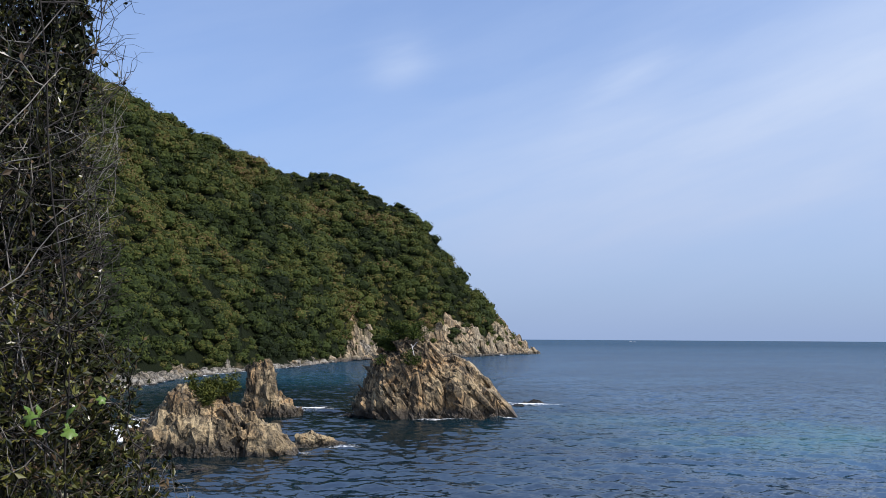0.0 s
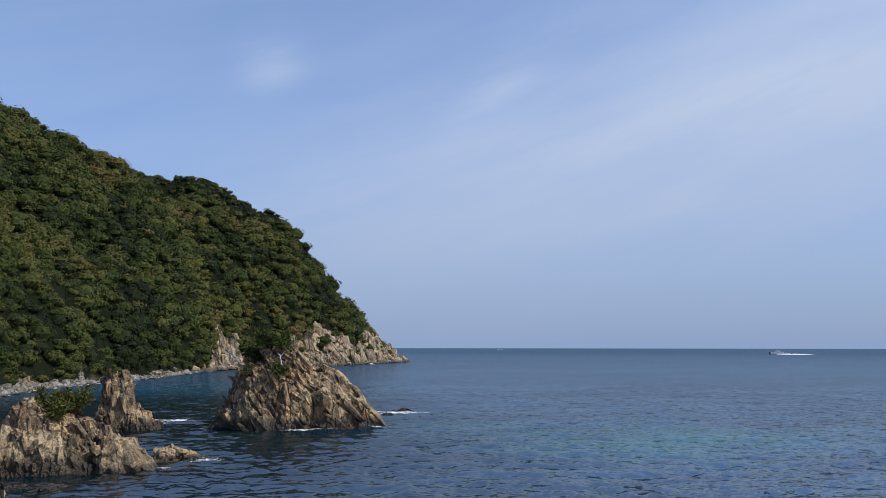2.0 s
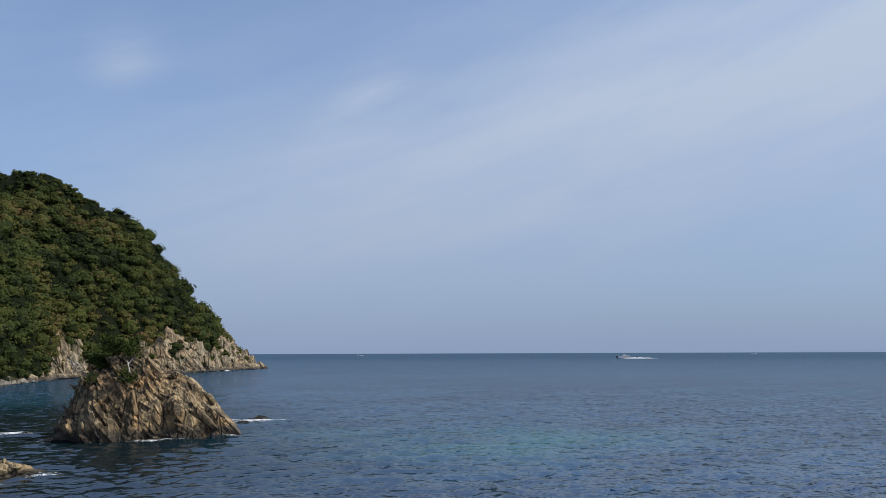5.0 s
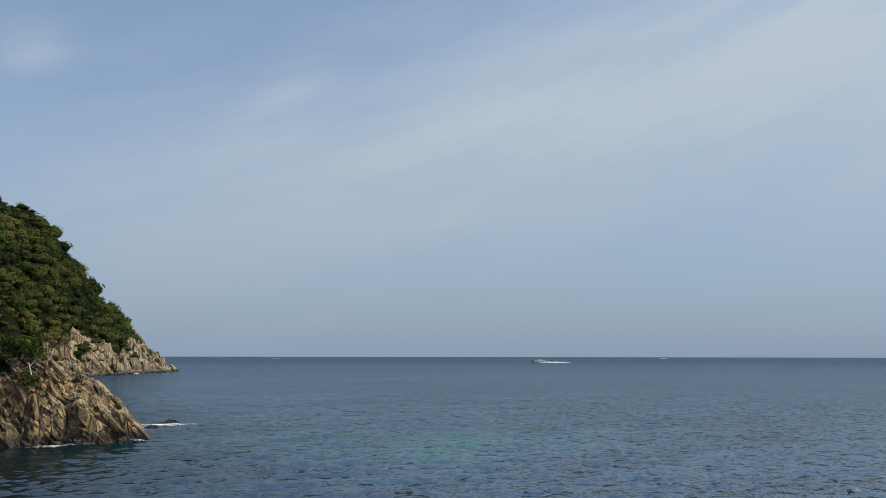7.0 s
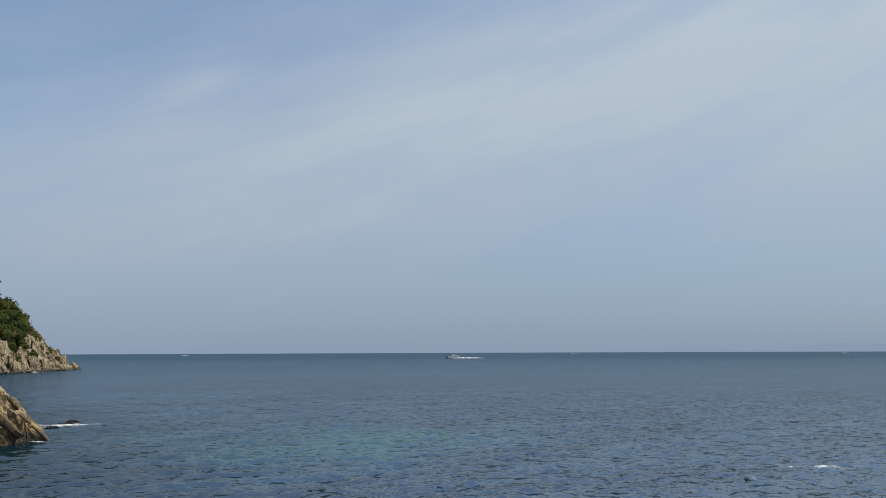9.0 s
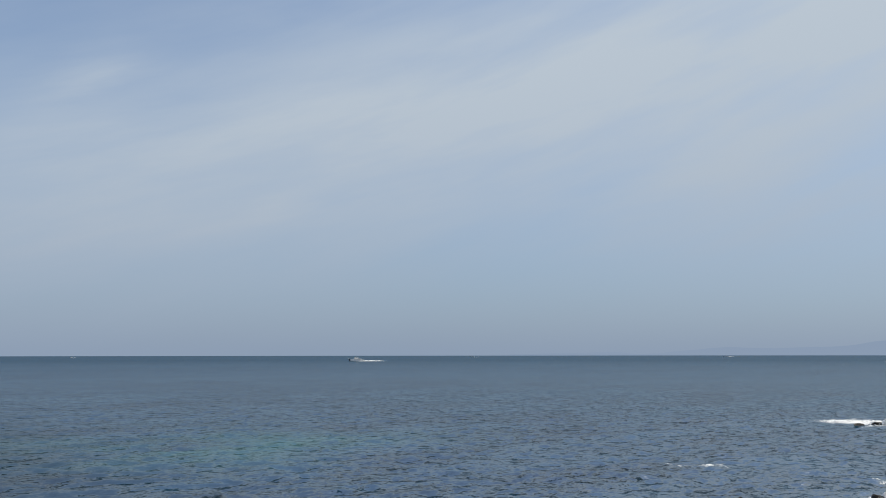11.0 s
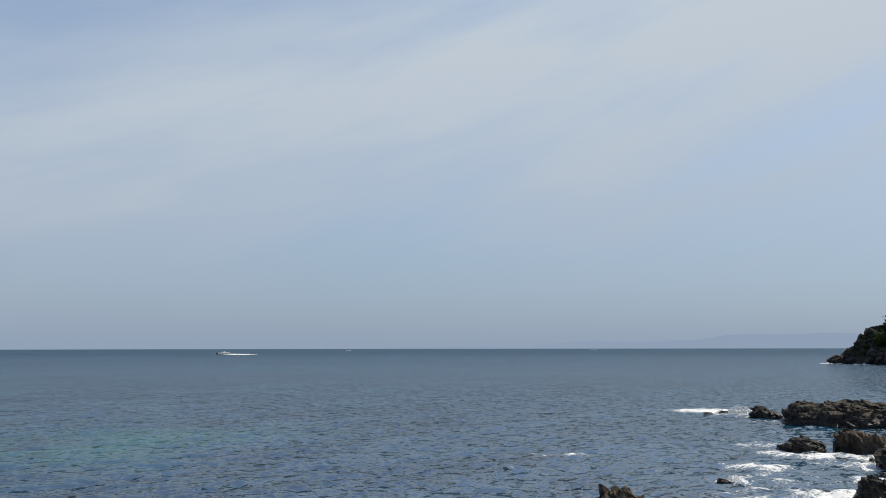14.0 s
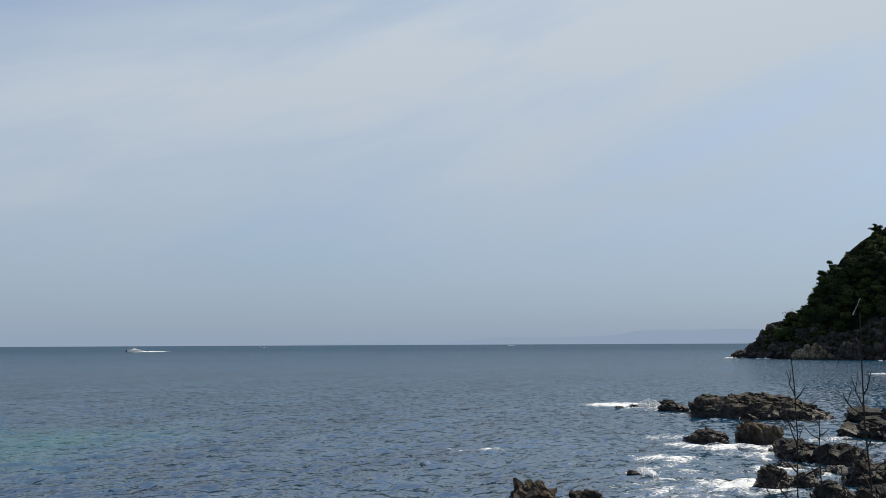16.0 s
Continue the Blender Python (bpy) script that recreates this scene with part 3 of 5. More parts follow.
def build_sea():
    az = np.r_[np.arange(-180, -32, 4.0), np.arange(-32, 81, 0.165), np.arange(81, 180, 4.0)]
    r, ring = 8.0, []
    while r < 1600:
        ring.append(r)
        r += 3.0 if r < 40 else max(0.16, (0.66 if r < 260 else 0.9) * r * r / 13257.0)
    ring += [1900, 2300, 2900, 3600, 4300, 4990]
    R, A = np.meshgrid(np.array(ring), np.radians(az), indexing="ij")
    dr = np.gradient(np.array(ring))[:, None] + 0 * R
    X, Y = np.sin(A) * R, np.cos(A) * R
    rng = np.random.default_rng(4)
    Z = np.zeros_like(X)
    for i in range(100):
        lam = 0.55 * (6.0 / 0.55) ** (i / 99.0)
        k = 2 * np.pi / lam
        way = radians(200 + rng.normal() * 36)     # the swell runs towards the shore
        kx, ky = k * np.sin(way), k * np.cos(way)
        step = np.abs(kx * np.sin(A) + ky * np.cos(A)) * dr + np.abs(kx * np.cos(A) - ky * np.sin(A)) * R * 0.0021
        keep = np.clip(2.6 - step / 1.1, 0, 1)
        ph = kx * X + ky * Y + rng.uniform(0, 6.28)
        Z += keep * WAVE_SLOPE * min(1.0, (4.0 / lam) ** 0.6) / k * (np.sin(ph) + 0.28 * np.sin(2 * ph + 1.57))
    Z *= np.clip((R - 30) / 20, 0, 1)
    P = np.stack([X, Y, 0 * X], -1).reshape(-1, 3)
    calm = np.exp(-(((X + 45) / 45) ** 2 + ((Y - 135) / 75) ** 2))
    Z = Z * (1 - 0.55 * calm)
    foam = np.zeros_like(X)
    for fx, fy, wa, wr, s in rock_foam():
        a = math.atan2(fx, fy)
        u = ((X - fx) * math.cos(a) - (Y - fy) * math.sin(a)) / wa
        v = ((X - fx) * math.sin(a) + (Y - fy) * math.cos(a)) / wr
        foam = np.maximum(foam, s * np.exp(-(u * u + v * v) ** 1.5))
    shore = np.degrees(A)
    d0 = smooth_line(shore, LEFT_SHORE)
    foam = np.maximum(foam, np.where((shore > -28) & (shore < -9), 0.85 * np.exp(-((R - d0 + 3) / 4.0) ** 2), 0))
    Z += 0.25 * foam ** 2 * (1 + 0.6 * fbm(P * 0.8, 3, 3).reshape(X.shape))
    shoal = 1.0 * np.exp(-(((X - 30) * 0.9 + (Y - 79) * 0.3) / 17) ** 2 - ((Y - 79) * 0.95 - (X - 30) * 0.25) ** 2 / 13 ** 2)
    shoal = np.maximum(shoal, 0.45 * np.exp(-((X - 12) / 30) ** 2 - ((Y - 88) / 22) ** 2))
    shoal = np.maximum(shoal, 0.35 * np.exp(-((X + 42) / 20) ** 2 - ((Y - 165) / 60) ** 2))
    # sheltered bay, where the hill's dark reflection is painted in as well
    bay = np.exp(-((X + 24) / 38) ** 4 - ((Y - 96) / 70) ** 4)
    V = np.stack([X, Y, Z], -1).reshape(-1, 3)
    F = grid_faces(len(ring), len(az), True)[:, ::-1]
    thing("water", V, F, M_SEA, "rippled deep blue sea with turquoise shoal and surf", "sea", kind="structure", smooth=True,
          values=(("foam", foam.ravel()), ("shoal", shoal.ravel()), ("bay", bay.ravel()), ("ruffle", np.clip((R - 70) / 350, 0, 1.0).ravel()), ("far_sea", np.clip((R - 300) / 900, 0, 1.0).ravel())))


WAVE_SLOPE = 0.026
LEFT_SHORE = [(-60.93, 147.4), (-34.53, 125.8), (-25.39, 147.4), (-22.34, 157.3), (-19.80, 182.8), (-16.25, 213.3), (-11.98, 251.6), (-7.11, 332.3), (-2.64, 365.7), (0.00, 391.2), (2.03, 432.5), (4.27, 469.9), (9.14, 530.8)]
build_sea()


# ---- land ----
def headland(az, shore, ridge, skyline, cliff, seed, lift):
    """A wooded hill by the sea: its shore line, the distance of its ridge, its skyline's height and its bare foot, all by bearing."""
    n = len(az)
    d0, d1 = smooth_line(az, shore), smooth_line(az, ridge)
    sky, foot = smooth_line(az, skyline), np.interp(az, *np.array(cliff, float).T)
    u = np.r_[np.linspace(-0.12, 0.0, 4)[:-1], np.linspace(0, 1, 90) ** 1.25, np.linspace(1, 1.7, 14)[1:]]
    U = u[:, None] + 0 * az
    R = d0 + (d1 - d0) * U
    top = 9.0 + d1 * np.tan(np.radians(sky))
    run = np.maximum(d1 - d0, 5.0)
    dist = np.maximum(U, 0) * run
    low = 1.2 + np.minimum(foot, 0.8 * np.maximum(top, 1)) * np.clip(dist / (0.55 * foot + 6), 0, 1)
    body = np.sin(np.clip(U, 0, 1.0) * np.pi / 2 * 0.92) / math.sin(np.pi / 2 * 0.92)
    Z = np.maximum(low * np.clip(U / 0.02, 0, 1), body * top)
    Z = np.where(U > 1, top - (U - 1) * run * 0.45, Z)
    P = np.stack([np.sin(np.radians(az)) * R, np.cos(np.radians(az)) * R, 0 * R], -1)
    bumps = fbm(P.reshape(-1, 3) / 70.0, 4, seed).reshape(R.shape)
    Z = Z + bumps * 14.0 * np.clip(dist / 80, 0, 1) * np.clip((top) / 60, 0.05, 1)
    rugged = fbm(P.reshape(-1, 3) * np.array((1, 1, 1)) / 9.0, 4, seed + 3).reshape(R.shape)
    Z = Z + rugged * 1.6 * np.clip(dist / 12, 0, 1)
    best = np.max(np.where(U > 0, (Z - 9 + lift * np.clip(top / 25 - 0.5, 0, 1)) / R, -9), axis=0)
    want = np.tan(np.radians(sky))
    fix = (want - best) * d1
    fix = np.convolve(np.pad(fix, 2, mode="edge"), np.ones(5) / 5, "valid")
    Z = Z + fix * np.clip(U, 0, 1) ** 0.8
    Z = np.where(U <= 0, U * 30.0 + 0.2, Z)
    V = np.stack([P[..., 0], P[..., 1], Z], -1)
    return V, foot, U


def pick_spots(V, rng, spacing):
    """Even random spots on a grid surface."""
    a = V[1:, :-1] - V[:-1, :-1]
    b = V[:-1, 1:] - V[:-1, :-1]
    area = np.abs(a[..., 0] * b[..., 1] - a[..., 1] * b[..., 0])
    slope = np.linalg.norm(np.cross(a, b), axis=-1)
    w = (0.5 * area + 0.5 * slope) * np.clip(330.0 / np.hypot(V[:-1, :-1, 0], V[:-1, :-1, 1]), 0.8, 1.9)
    count = int(w.sum() / spacing ** 2)
    flat = rng.choice(w.size, count, p=(w / w.sum()).ravel())
    i, j = np.unravel_index(flat, w.shape)
    s, t = rng.random(count)[:, None], rng.random(count)[:, None]
    return V[i, j] * (1 - s) * (1 - t) + V[i + 1, j] * s * (1 - t) + V[i, j + 1] * (1 - s) * t + V[i + 1, j + 1] * s * t, i, j


CORE = welded(*ball_dirs(3))


def forest(C, R, H, tint, clumps, size, seed):
    """Crowns of leaf clumps round a core coloured dark as shade in the gaps. C: where they stand; R, H: radius and
    height of each crown.
    """
    rng = np.random.default_rng(seed)
    T = len(C)
    cd, cf = CORE
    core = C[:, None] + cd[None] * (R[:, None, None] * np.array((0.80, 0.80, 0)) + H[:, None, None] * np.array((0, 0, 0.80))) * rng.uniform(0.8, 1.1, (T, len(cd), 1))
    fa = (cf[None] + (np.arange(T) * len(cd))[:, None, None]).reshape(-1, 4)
    d = rng.normal(size=(T, clumps, 3))
    d[..., 2] = np.abs(d[..., 2]) * 1.0 - 0.35
    d /= np.linalg.norm(d, axis=-1, keepdims=True)
    # boughs: pull the clumps together into a few humps
    hump = rng.normal(size=(T, 7, 3))
    hump[..., 2] = np.abs(hump[..., 2])
    hump /= np.linalg.norm(hump, axis=-1, keepdims=True)
    near = np.einsum("tcx,thx->tch", d, hump).max(-1)
    rad = 0.66 + 0.44 * np.clip(near, 0, 1) ** 4 + rng.normal(size=near.shape) * 0.05
    scale = np.stack([R, R, H], -1)[:, None]
    pos = C[:, None] + d * rad[..., None] * scale
    nrm = d + rng.normal(size=d.shape) * 0.30
    nrm[..., 2] += 0.25
    nrm /= np.linalg.norm(nrm, axis=-1, keepdims=True)
    side = np.cross(nrm, rng.normal(size=d.shape))
    side /= np.linalg.norm(side, axis=-1, keepdims=True) + 1e-9
    up = np.cross(nrm, side)
    s = (size * rng.uniform(0.55, 1.35, (T, clumps)))[..., None] * np.clip(np.hypot(C[:, 0], C[:, 1]) / 300, 0.76, 1.05)[:, None, None] * (R / R.mean())[:, None, None] ** 0.5
    q = np.stack([pos + side * s, pos + up * s * 0.7 + nrm * s * 0.15, pos - side * s * 0.9, pos - up * s * 0.7 - nrm * s * 0.15], 2).reshape(-1, 3)
    fb = np.arange(len(q)).reshape(-1, 4) + T * len(cd)
    V = np.concatenate([core.reshape(-1, 3), q])
    # cores get half the tint: painted shade between the clumps
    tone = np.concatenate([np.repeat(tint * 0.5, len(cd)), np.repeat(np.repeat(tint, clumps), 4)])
    return V, np.concatenate([fa, fb]), tone


AZ_L = np.linspace(-46, 4.77, 210)
HILL = headland(AZ_L, LEFT_SHORE,
                [(-60.93, 412.9), (-30.47, 432.5), (-24.37, 447.3), (-16.25, 462.0), (-9.14, 462.0), (-5.08, 457.1), (-1.02, 462.0), (2.03, 469.9), (4.27, 483.6), (6.09, 491.5)],
                [(-60.93, 22.37), (-30.47, 18.81), (-24.68, 16.05), (-20.67, 14.30), (-16.15, 12.55), (-11.98, 11.38), (-9.14, 11.54), (-6.70, 10.11), (-3.55, 8.58), (-1.12, 5.24), (1.66, 2.08), (3.05, 0.34), (4.27, -0.75), (4.87, -1.22)],
                [(-60.93, 0.8), (-10.66, 1.0), (-9.34, 3), (-8.6, 4), (-8.1, 14), (-7.4, 4), (-6.9, 12), (-6.3, 3), (-3.6, 4), (-2.6, 16), (-1.8, 15), (-1.0, 13), (0.5, 11), (1.3, 11), (1.9, 15), (2.4, 20), (3.0, 20), (4.87, 20)], 11, 3.2)
AZ_R = np.linspace(69.66, 97, 120)
POINT = headland(AZ_R, [(67.02, 511.2), (69.66, 497.4), (71.09, 477.7), (74.13, 460.0), (78.19, 444.3), (85.30, 422.7), (101.55, 393.2)],
                 [(67.02, 521.0), (69.66, 503.3), (71.09, 496.4), (74.13, 501.3), (78.19, 511.2), (85.30, 530.8), (101.55, 530.8)],
                 [(67.02, -1.12), (69.66, -0.92), (70.37, -0.25), (70.98, 0.20), (71.59, 0.92), (73.12, 1.93), (73.93, 2.64), (74.74, 4.27), (76.16, 5.59), (77.79, 6.92), (78.70, 7.32), (85.30, 11.19), (101.55, 14.24)],
                 [(67.02, 20), (71.09, 18), (73.62, 14), (75.15, 12), (76.16, 9), (77.18, 14), (79.21, 12), (101.55, 8)], 23, 4.0)


def build_headland(name, az, grid, mat, rock, label, seed, spacing, clumps, size, tones, joints, limit):
    V, foot, U = grid
    rows, cols = U.shape
    W = V.reshape(-1, 3)
    F = grid_faces(rows, cols)
    line = np.repeat(foot[None], rows, 0).ravel()
    line = line + 1.2 * np.minimum(9.0, line) * fbm(W / 12.0, 3, seed + 8)
    bare = np.clip((line + 0.6 - W[:, 2]) / 1.2, 0, 1)
    W = blocky(W, F, [((9, 6, 9), 0.7, 0.3)], (35, 25, 20), seed, 0.2)
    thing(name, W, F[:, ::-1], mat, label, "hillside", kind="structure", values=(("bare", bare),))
    crags = crag((W, F[:, ::-1]), [(60, (11.0, 5.5, 4.0)), (260, (6.0, 3.2, 2.4)), (700, (3.0, 1.7, 1.2))], (10, joints, 15), seed, 0.2, 26.0, 18.0, 0.22,
                 lambda mid: (mid[:, 2] < 0.5 + np.interp(np.degrees(np.arctan2(mid[:, 0], mid[:, 1])), az, foot) + 1.2 * np.minimum(9.0, np.interp(np.degrees(np.arctan2(mid[:, 0], mid[:, 1])), az, foot)) * fbm(mid / 12.0, 3, seed + 8)) * (np.interp(np.degrees(np.arctan2(mid[:, 0], mid[:, 1])), az, foot) > 3.0), fine=False)
    k = len(W)
    thing("cliff_crags", crags[0][k:], crags[1][2 * len(F):] - k, rock, "jointed crags of bare rock along the cliff", "cliff", kind="stuff")
    rng = np.random.default_rng(seed)
    C, i, j = pick_spots(V, rng, spacing)
    edge = foot[j] + 1.2 * np.minimum(9.0, foot[j]) * fbm(C / 12.0, 3, seed + 8)
    ledge = (rng.random(len(C)) < 0.40) & (C[:, 2] > 3.5)      # a few root in the cracks of the bare rock
    keep = (C[:, 2] > 1.0) & ((C[:, 2] > edge + 0.3) | ledge) & (U[i, j] > 0.004) & (U[i, j] < 1.04)
    keep &= limit(C)
    C = C[keep]
    ledge = C[:, 2] < edge[keep]
    R = np.where(ledge, 0.6, 1.0) * (1.6 + 3.0 * rng.random(len(C)) ** 1.8) * np.clip(0.6 + (C[:, 2] - 1.5) / 14, 0.6, 1) * np.clip(np.hypot(C[:, 0], C[:, 1]) / 330, 0.74, 1.05)
    R = R * np.where(U[i, j][keep] > 0.8, 0.50, 1.0)
    H = R * rng.uniform(0.5, 0.95, len(C))
    C = C + np.stack([0 * R, 0 * R, H * 0.45], -1)
    tint = tones(C, rng)
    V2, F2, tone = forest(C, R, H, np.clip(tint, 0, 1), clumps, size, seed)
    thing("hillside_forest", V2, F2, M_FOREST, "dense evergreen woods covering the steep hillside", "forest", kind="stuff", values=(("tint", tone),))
    return C


def left_tones(C, rng):
    wide = fbm(C / 60.0, 3, 71)
    near = fbm(C / 17.0, 3, 72)
    up = np.clip(C[:, 2] / 110.0, 0, 1)
    t = 0.38 + 0.24 * wide + 0.34 * near + 0.18 * up + rng.normal(size=len(C)) * 0.11
    return np.where(rng.random(len(C)) < 0.02, rng.uniform(0.65, 0.9, len(C)), t)


def right_tones(C, rng):
    return 0.30 + 0.25 * fbm(C / 20.0, 3, 73) + rng.normal(size=len(C)) * 0.1


TREES_L = build_headland("hill_west", AZ_L, HILL, M_HILL_W, M_CLIFF, "steep wooded hill with pale rock at its foot", 11, 2.95, 90, 0.36, left_tones, 66,
                         lambda C: np.degrees(np.arctan2(C[:, 0], C[:, 1])) > -27.5)
TREES_R = build_headland("hill_east", AZ_R, POINT, M_HILL_E, M_SHADECLIFF, "dark shaded headland of rock and woods", 23, 2.8, 80, 0.40, right_tones, 24,
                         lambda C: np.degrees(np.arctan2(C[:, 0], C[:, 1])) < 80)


def build_coast():
    """The slope that the camera stands on, down to the shore, and the hill behind."""
    shore = np.array([(-260, 150), (-110, 190), (-72, 160), (-50, 105), (-38, 80), (-30, 58), (-20, 41), (-5, 35), (15, 33), (30, 25), (41, 15), (50, 10), (66, 13), (84, 15), (100, 9), (150, 0), (330, 10), (330, -260), (-260, -260)], float)
    x, y = np.meshgrid(np.linspace(-255, 320, 150), np.linspace(-250, 185, 120), indexing="ij")
    P = np.stack([x.ravel(), y.ravel()], -1)
    d, inside = np.full(len(P), 1e9), np.zeros(len(P), bool)
    for a, b in zip(shore, np.roll(shore, -1, 0)):
        ab = b - a
        t = np.clip(((P - a) @ ab) / (ab @ ab), 0, 1)
        d = np.minimum(d, np.linalg.norm(P - a - t[:, None] * ab, axis=1))
        cross = (a[1] > P[:, 1]) != (b[1] > P[:, 1])
        inside ^= cross & (P[:, 0] < (b[0] - a[0]) * (P[:, 1] - a[1]) / (b[1] - a[1] + 1e-12) + a[0])
    z = np.where(inside, np.minimum(d * 0.215, 7.35 + np.maximum(d - 36, 0) * 0.35), -np.minimum(d * 0.4, 6) - 0.3)
    away = np.clip((np.hypot(P[:, 0], P[:, 1]) - 6) / 12, 0, 1)
    z = z + away * 0.5 * fbm(np.c_[P / 6.0, 0 * d], 4, 31)
    V = np.c_[P, z]
    thing("ground", V, grid_faces(150, 120)[:, ::-1], M_SOIL, "brown earth and rock slope above the shore", "ground", kind="structure")


build_coast()


def build_far_hills():
    az = np.linspace(40, 110, 240)
    el = 0.18 + 0.55 * np.clip((az - 50) / 14, 0, 1) + 0.14 * fbm(np.c_[az / 5.0, 0 * az, 0 * az], 4, 9)
    el *= np.clip((az - 41) / 6, 0, 1)
    base, top = polar(az, np.full(240, 4900.0), -2.0), polar(az, np.full(240, 4900.0), 0.0)
    top[:, 2] = 4900 * np.tan(np.radians(np.maximum(el, 0.0))) + 9
    back = polar(az, np.full(240, 4960.0), -2.0)
    thing("backdrop", np.concatenate([base, top, back]), grid_faces(3, 240), M_FAR, "faint hazy line of mountains beyond the sea", "mountains", kind="structure")


build_far_hills()


# ---- sea rocks ----
def facing(az, r, z=0.0, spin=0.0):
    """At a bearing and distance, with x to the right across the line of sight."""
    p = polar(az, np.array(float(r)))
    return Matrix.Translation((p[0], p[1], z)) @ pose(0, 0, 0, 0, 0, -az + spin)


CORE_JOINTS = [((2.2, 1.5, 0.9), 0.14, 0.05)]
ROCK_JOINTS = [((1.2, 0.9, 0.6), 0.08, 0.03)]

islet = holder("rock_islet", facing(-2.59, 97.3), "large craggy tan rock islet standing in the sea", "rock")
TILT = (10, 50, 12)
part("main_mass", *crag(ridge_rock(
    [(-8.7, -1.0, 1.0, 1.0), (-8.4, 1.6, 3.0, 3.0), (-7.7, 3.4, 3.8, 4.0), (-6.7, 5.3, 4.6, 5.0), (-5.6, 6.8, 5.0, 5.5), (-4.4, 7.8, 5.2, 6.0), (-2.0, 8.3, 5.4, 6.0), (-0.2, 8.2, 5.4, 6.0),
     (1.0, 7.1, 5.0, 5.5), (1.7, 5.4, 4.4, 5.0), (2.6, 3.0, 3.0, 4.0), (3.2, -1.0, 1.0, 1.0)], 0.3, TILT, CORE_JOINTS, 3, steep=0.7),
    [(70, (4.6, 1.5, 0.8)), (330, (2.6, 0.8, 0.42)), (800, (1.2, 0.42, 0.24))], TILT, 3, wild=10.0, sink=-0.35, worn=0.5), M_ISLE, islet)
part("shoulder", *crag(ridge_rock(
    [(-1.2, -1.0, 1.0, 1.0), (-0.6, 4.0, 4.2, 4.0), (0.4, 5.8, 5.0, 4.6), (1.8, 6.4, 5.2, 5.0), (3.2, 6.4, 5.4, 5.0), (4.5, 5.6, 5.0, 4.8), (6.3, 3.8, 4.4, 4.2), (8.0, 2.1, 3.4, 3.2), (8.9, 0.8, 2.4, 2.2), (9.4, -1.0, 1.0, 1.0)],
    0.3, TILT, CORE_JOINTS, 31, steep=0.7), [(30, (4.6, 1.6, 0.9)), (170, (2.6, 0.9, 0.45)), (420, (1.2, 0.45, 0.25))], (10, 38, 12), 4, wild=10.0, sink=-0.35, worn=0.5), M_ISLE, islet)
part("front_slab", *crag(ridge_rock(
    [(-1.5, -1.0, 1.0, 2.0), (-0.8, 1.6, 1.4, 3.0), (1.2, 2.4, 1.6, 3.0), (3.4, 2.0, 1.6, 3.0), (5.6, 1.0, 1.3, 3.0), (7.4, 0.4, 1.0, 2.4), (8.0, -1.0, 0.6, 1.0)],
    0.25, TILT, CORE_JOINTS, 32), [(40, (2.6, 1.1, 0.7)), (90, (1.2, 0.6, 0.4))], (10, 35, 12), 5), M_ISLE, islet).matrix_basis = pose(0, -3.8, 0, 0, 0, 4)
part("front_slab", *crag(ridge_rock(
    [(-4.2, -1.0, 1.0, 2.0), (-3.6, 2.2, 1.3, 3.0), (-2.0, 3.4, 1.4, 3.0), (0.0, 2.8, 1.4, 3.0), (1.6, 1.4, 1.2, 3.0), (2.4, -1.0, 0.6, 1.0)],
    0.25, TILT, CORE_JOINTS, 35), [(40, (2.6, 1.1, 0.7)), (90, (1.2, 0.6, 0.4))], (10, 58, 12), 6), M_ISLE, islet).matrix_basis = pose(-2.2, -4.2, 0, 0, 0, -6)
thing("sea_rock", *crag(ridge_rock(
    [(-6.9, -1.0, 0.8, 1.0), (-6.3, 0.8, 1.8, 2.0), (-5.5, 2.0, 2.4, 2.6), (-4.1, 3.3, 2.8, 3.0), (-3.0, 4.5, 3.0, 3.0), (-2.4, 5.2, 2.8, 3.0), (-1.7, 4.5, 3.0, 3.0), (0.4, 3.7, 3.2, 3.0),
     (1.5, 2.9, 3.0, 3.0), (2.7, 1.6, 2.4, 2.6), (3.3, 0.4, 1.6, 2.0), (3.6, -1.0, 0.8, 1.0)], 0.22, (0, -75, 10), ROCK_JOINTS, 8, steep=0.65),
    [(30, (2.4, 1.0, 0.75)), (240, (1.1, 0.5, 0.36)), (560, (0.55, 0.30, 0.22))], (5, 74, 20), 8, sink=-0.3, worn=0.5), M_ISLE, "tan jointed rock with a dark wet foot", "rock", group="rocks in the bay", m=facing(-17.16, 68.1))
thing("sea_rock", *crag(ridge_rock(
    [(-2.2, -1.0, 0.6, 0.8), (-2.1, 1.7, 1.3, 1.3), (-1.8, 2.75, 1.6, 1.6), (-1.1, 2.55, 1.8, 1.8), (-0.4, 2.15, 1.8, 1.8), (0.6, 1.5, 1.6, 1.6), (1.0, 1.1, 1.4, 1.4), (1.5, 0.7, 1.2, 1.2), (2.3, -0.9, 0.6, 0.6)],
    0.14, (0, 62, -8), ROCK_JOINTS, 15, steep=0.55), [(12, (2.0, 1.2, 0.7)), (18, (0.9, 0.5, 0.35)), (30, (0.45, 0.3, 0.2))], (0, 48, -8), 15, worn=0.5), M_LOW, "wedge-shaped tan rock with a black shaded face", "rock", group="rocks in the bay", m=facing(-13.30, 66.1))
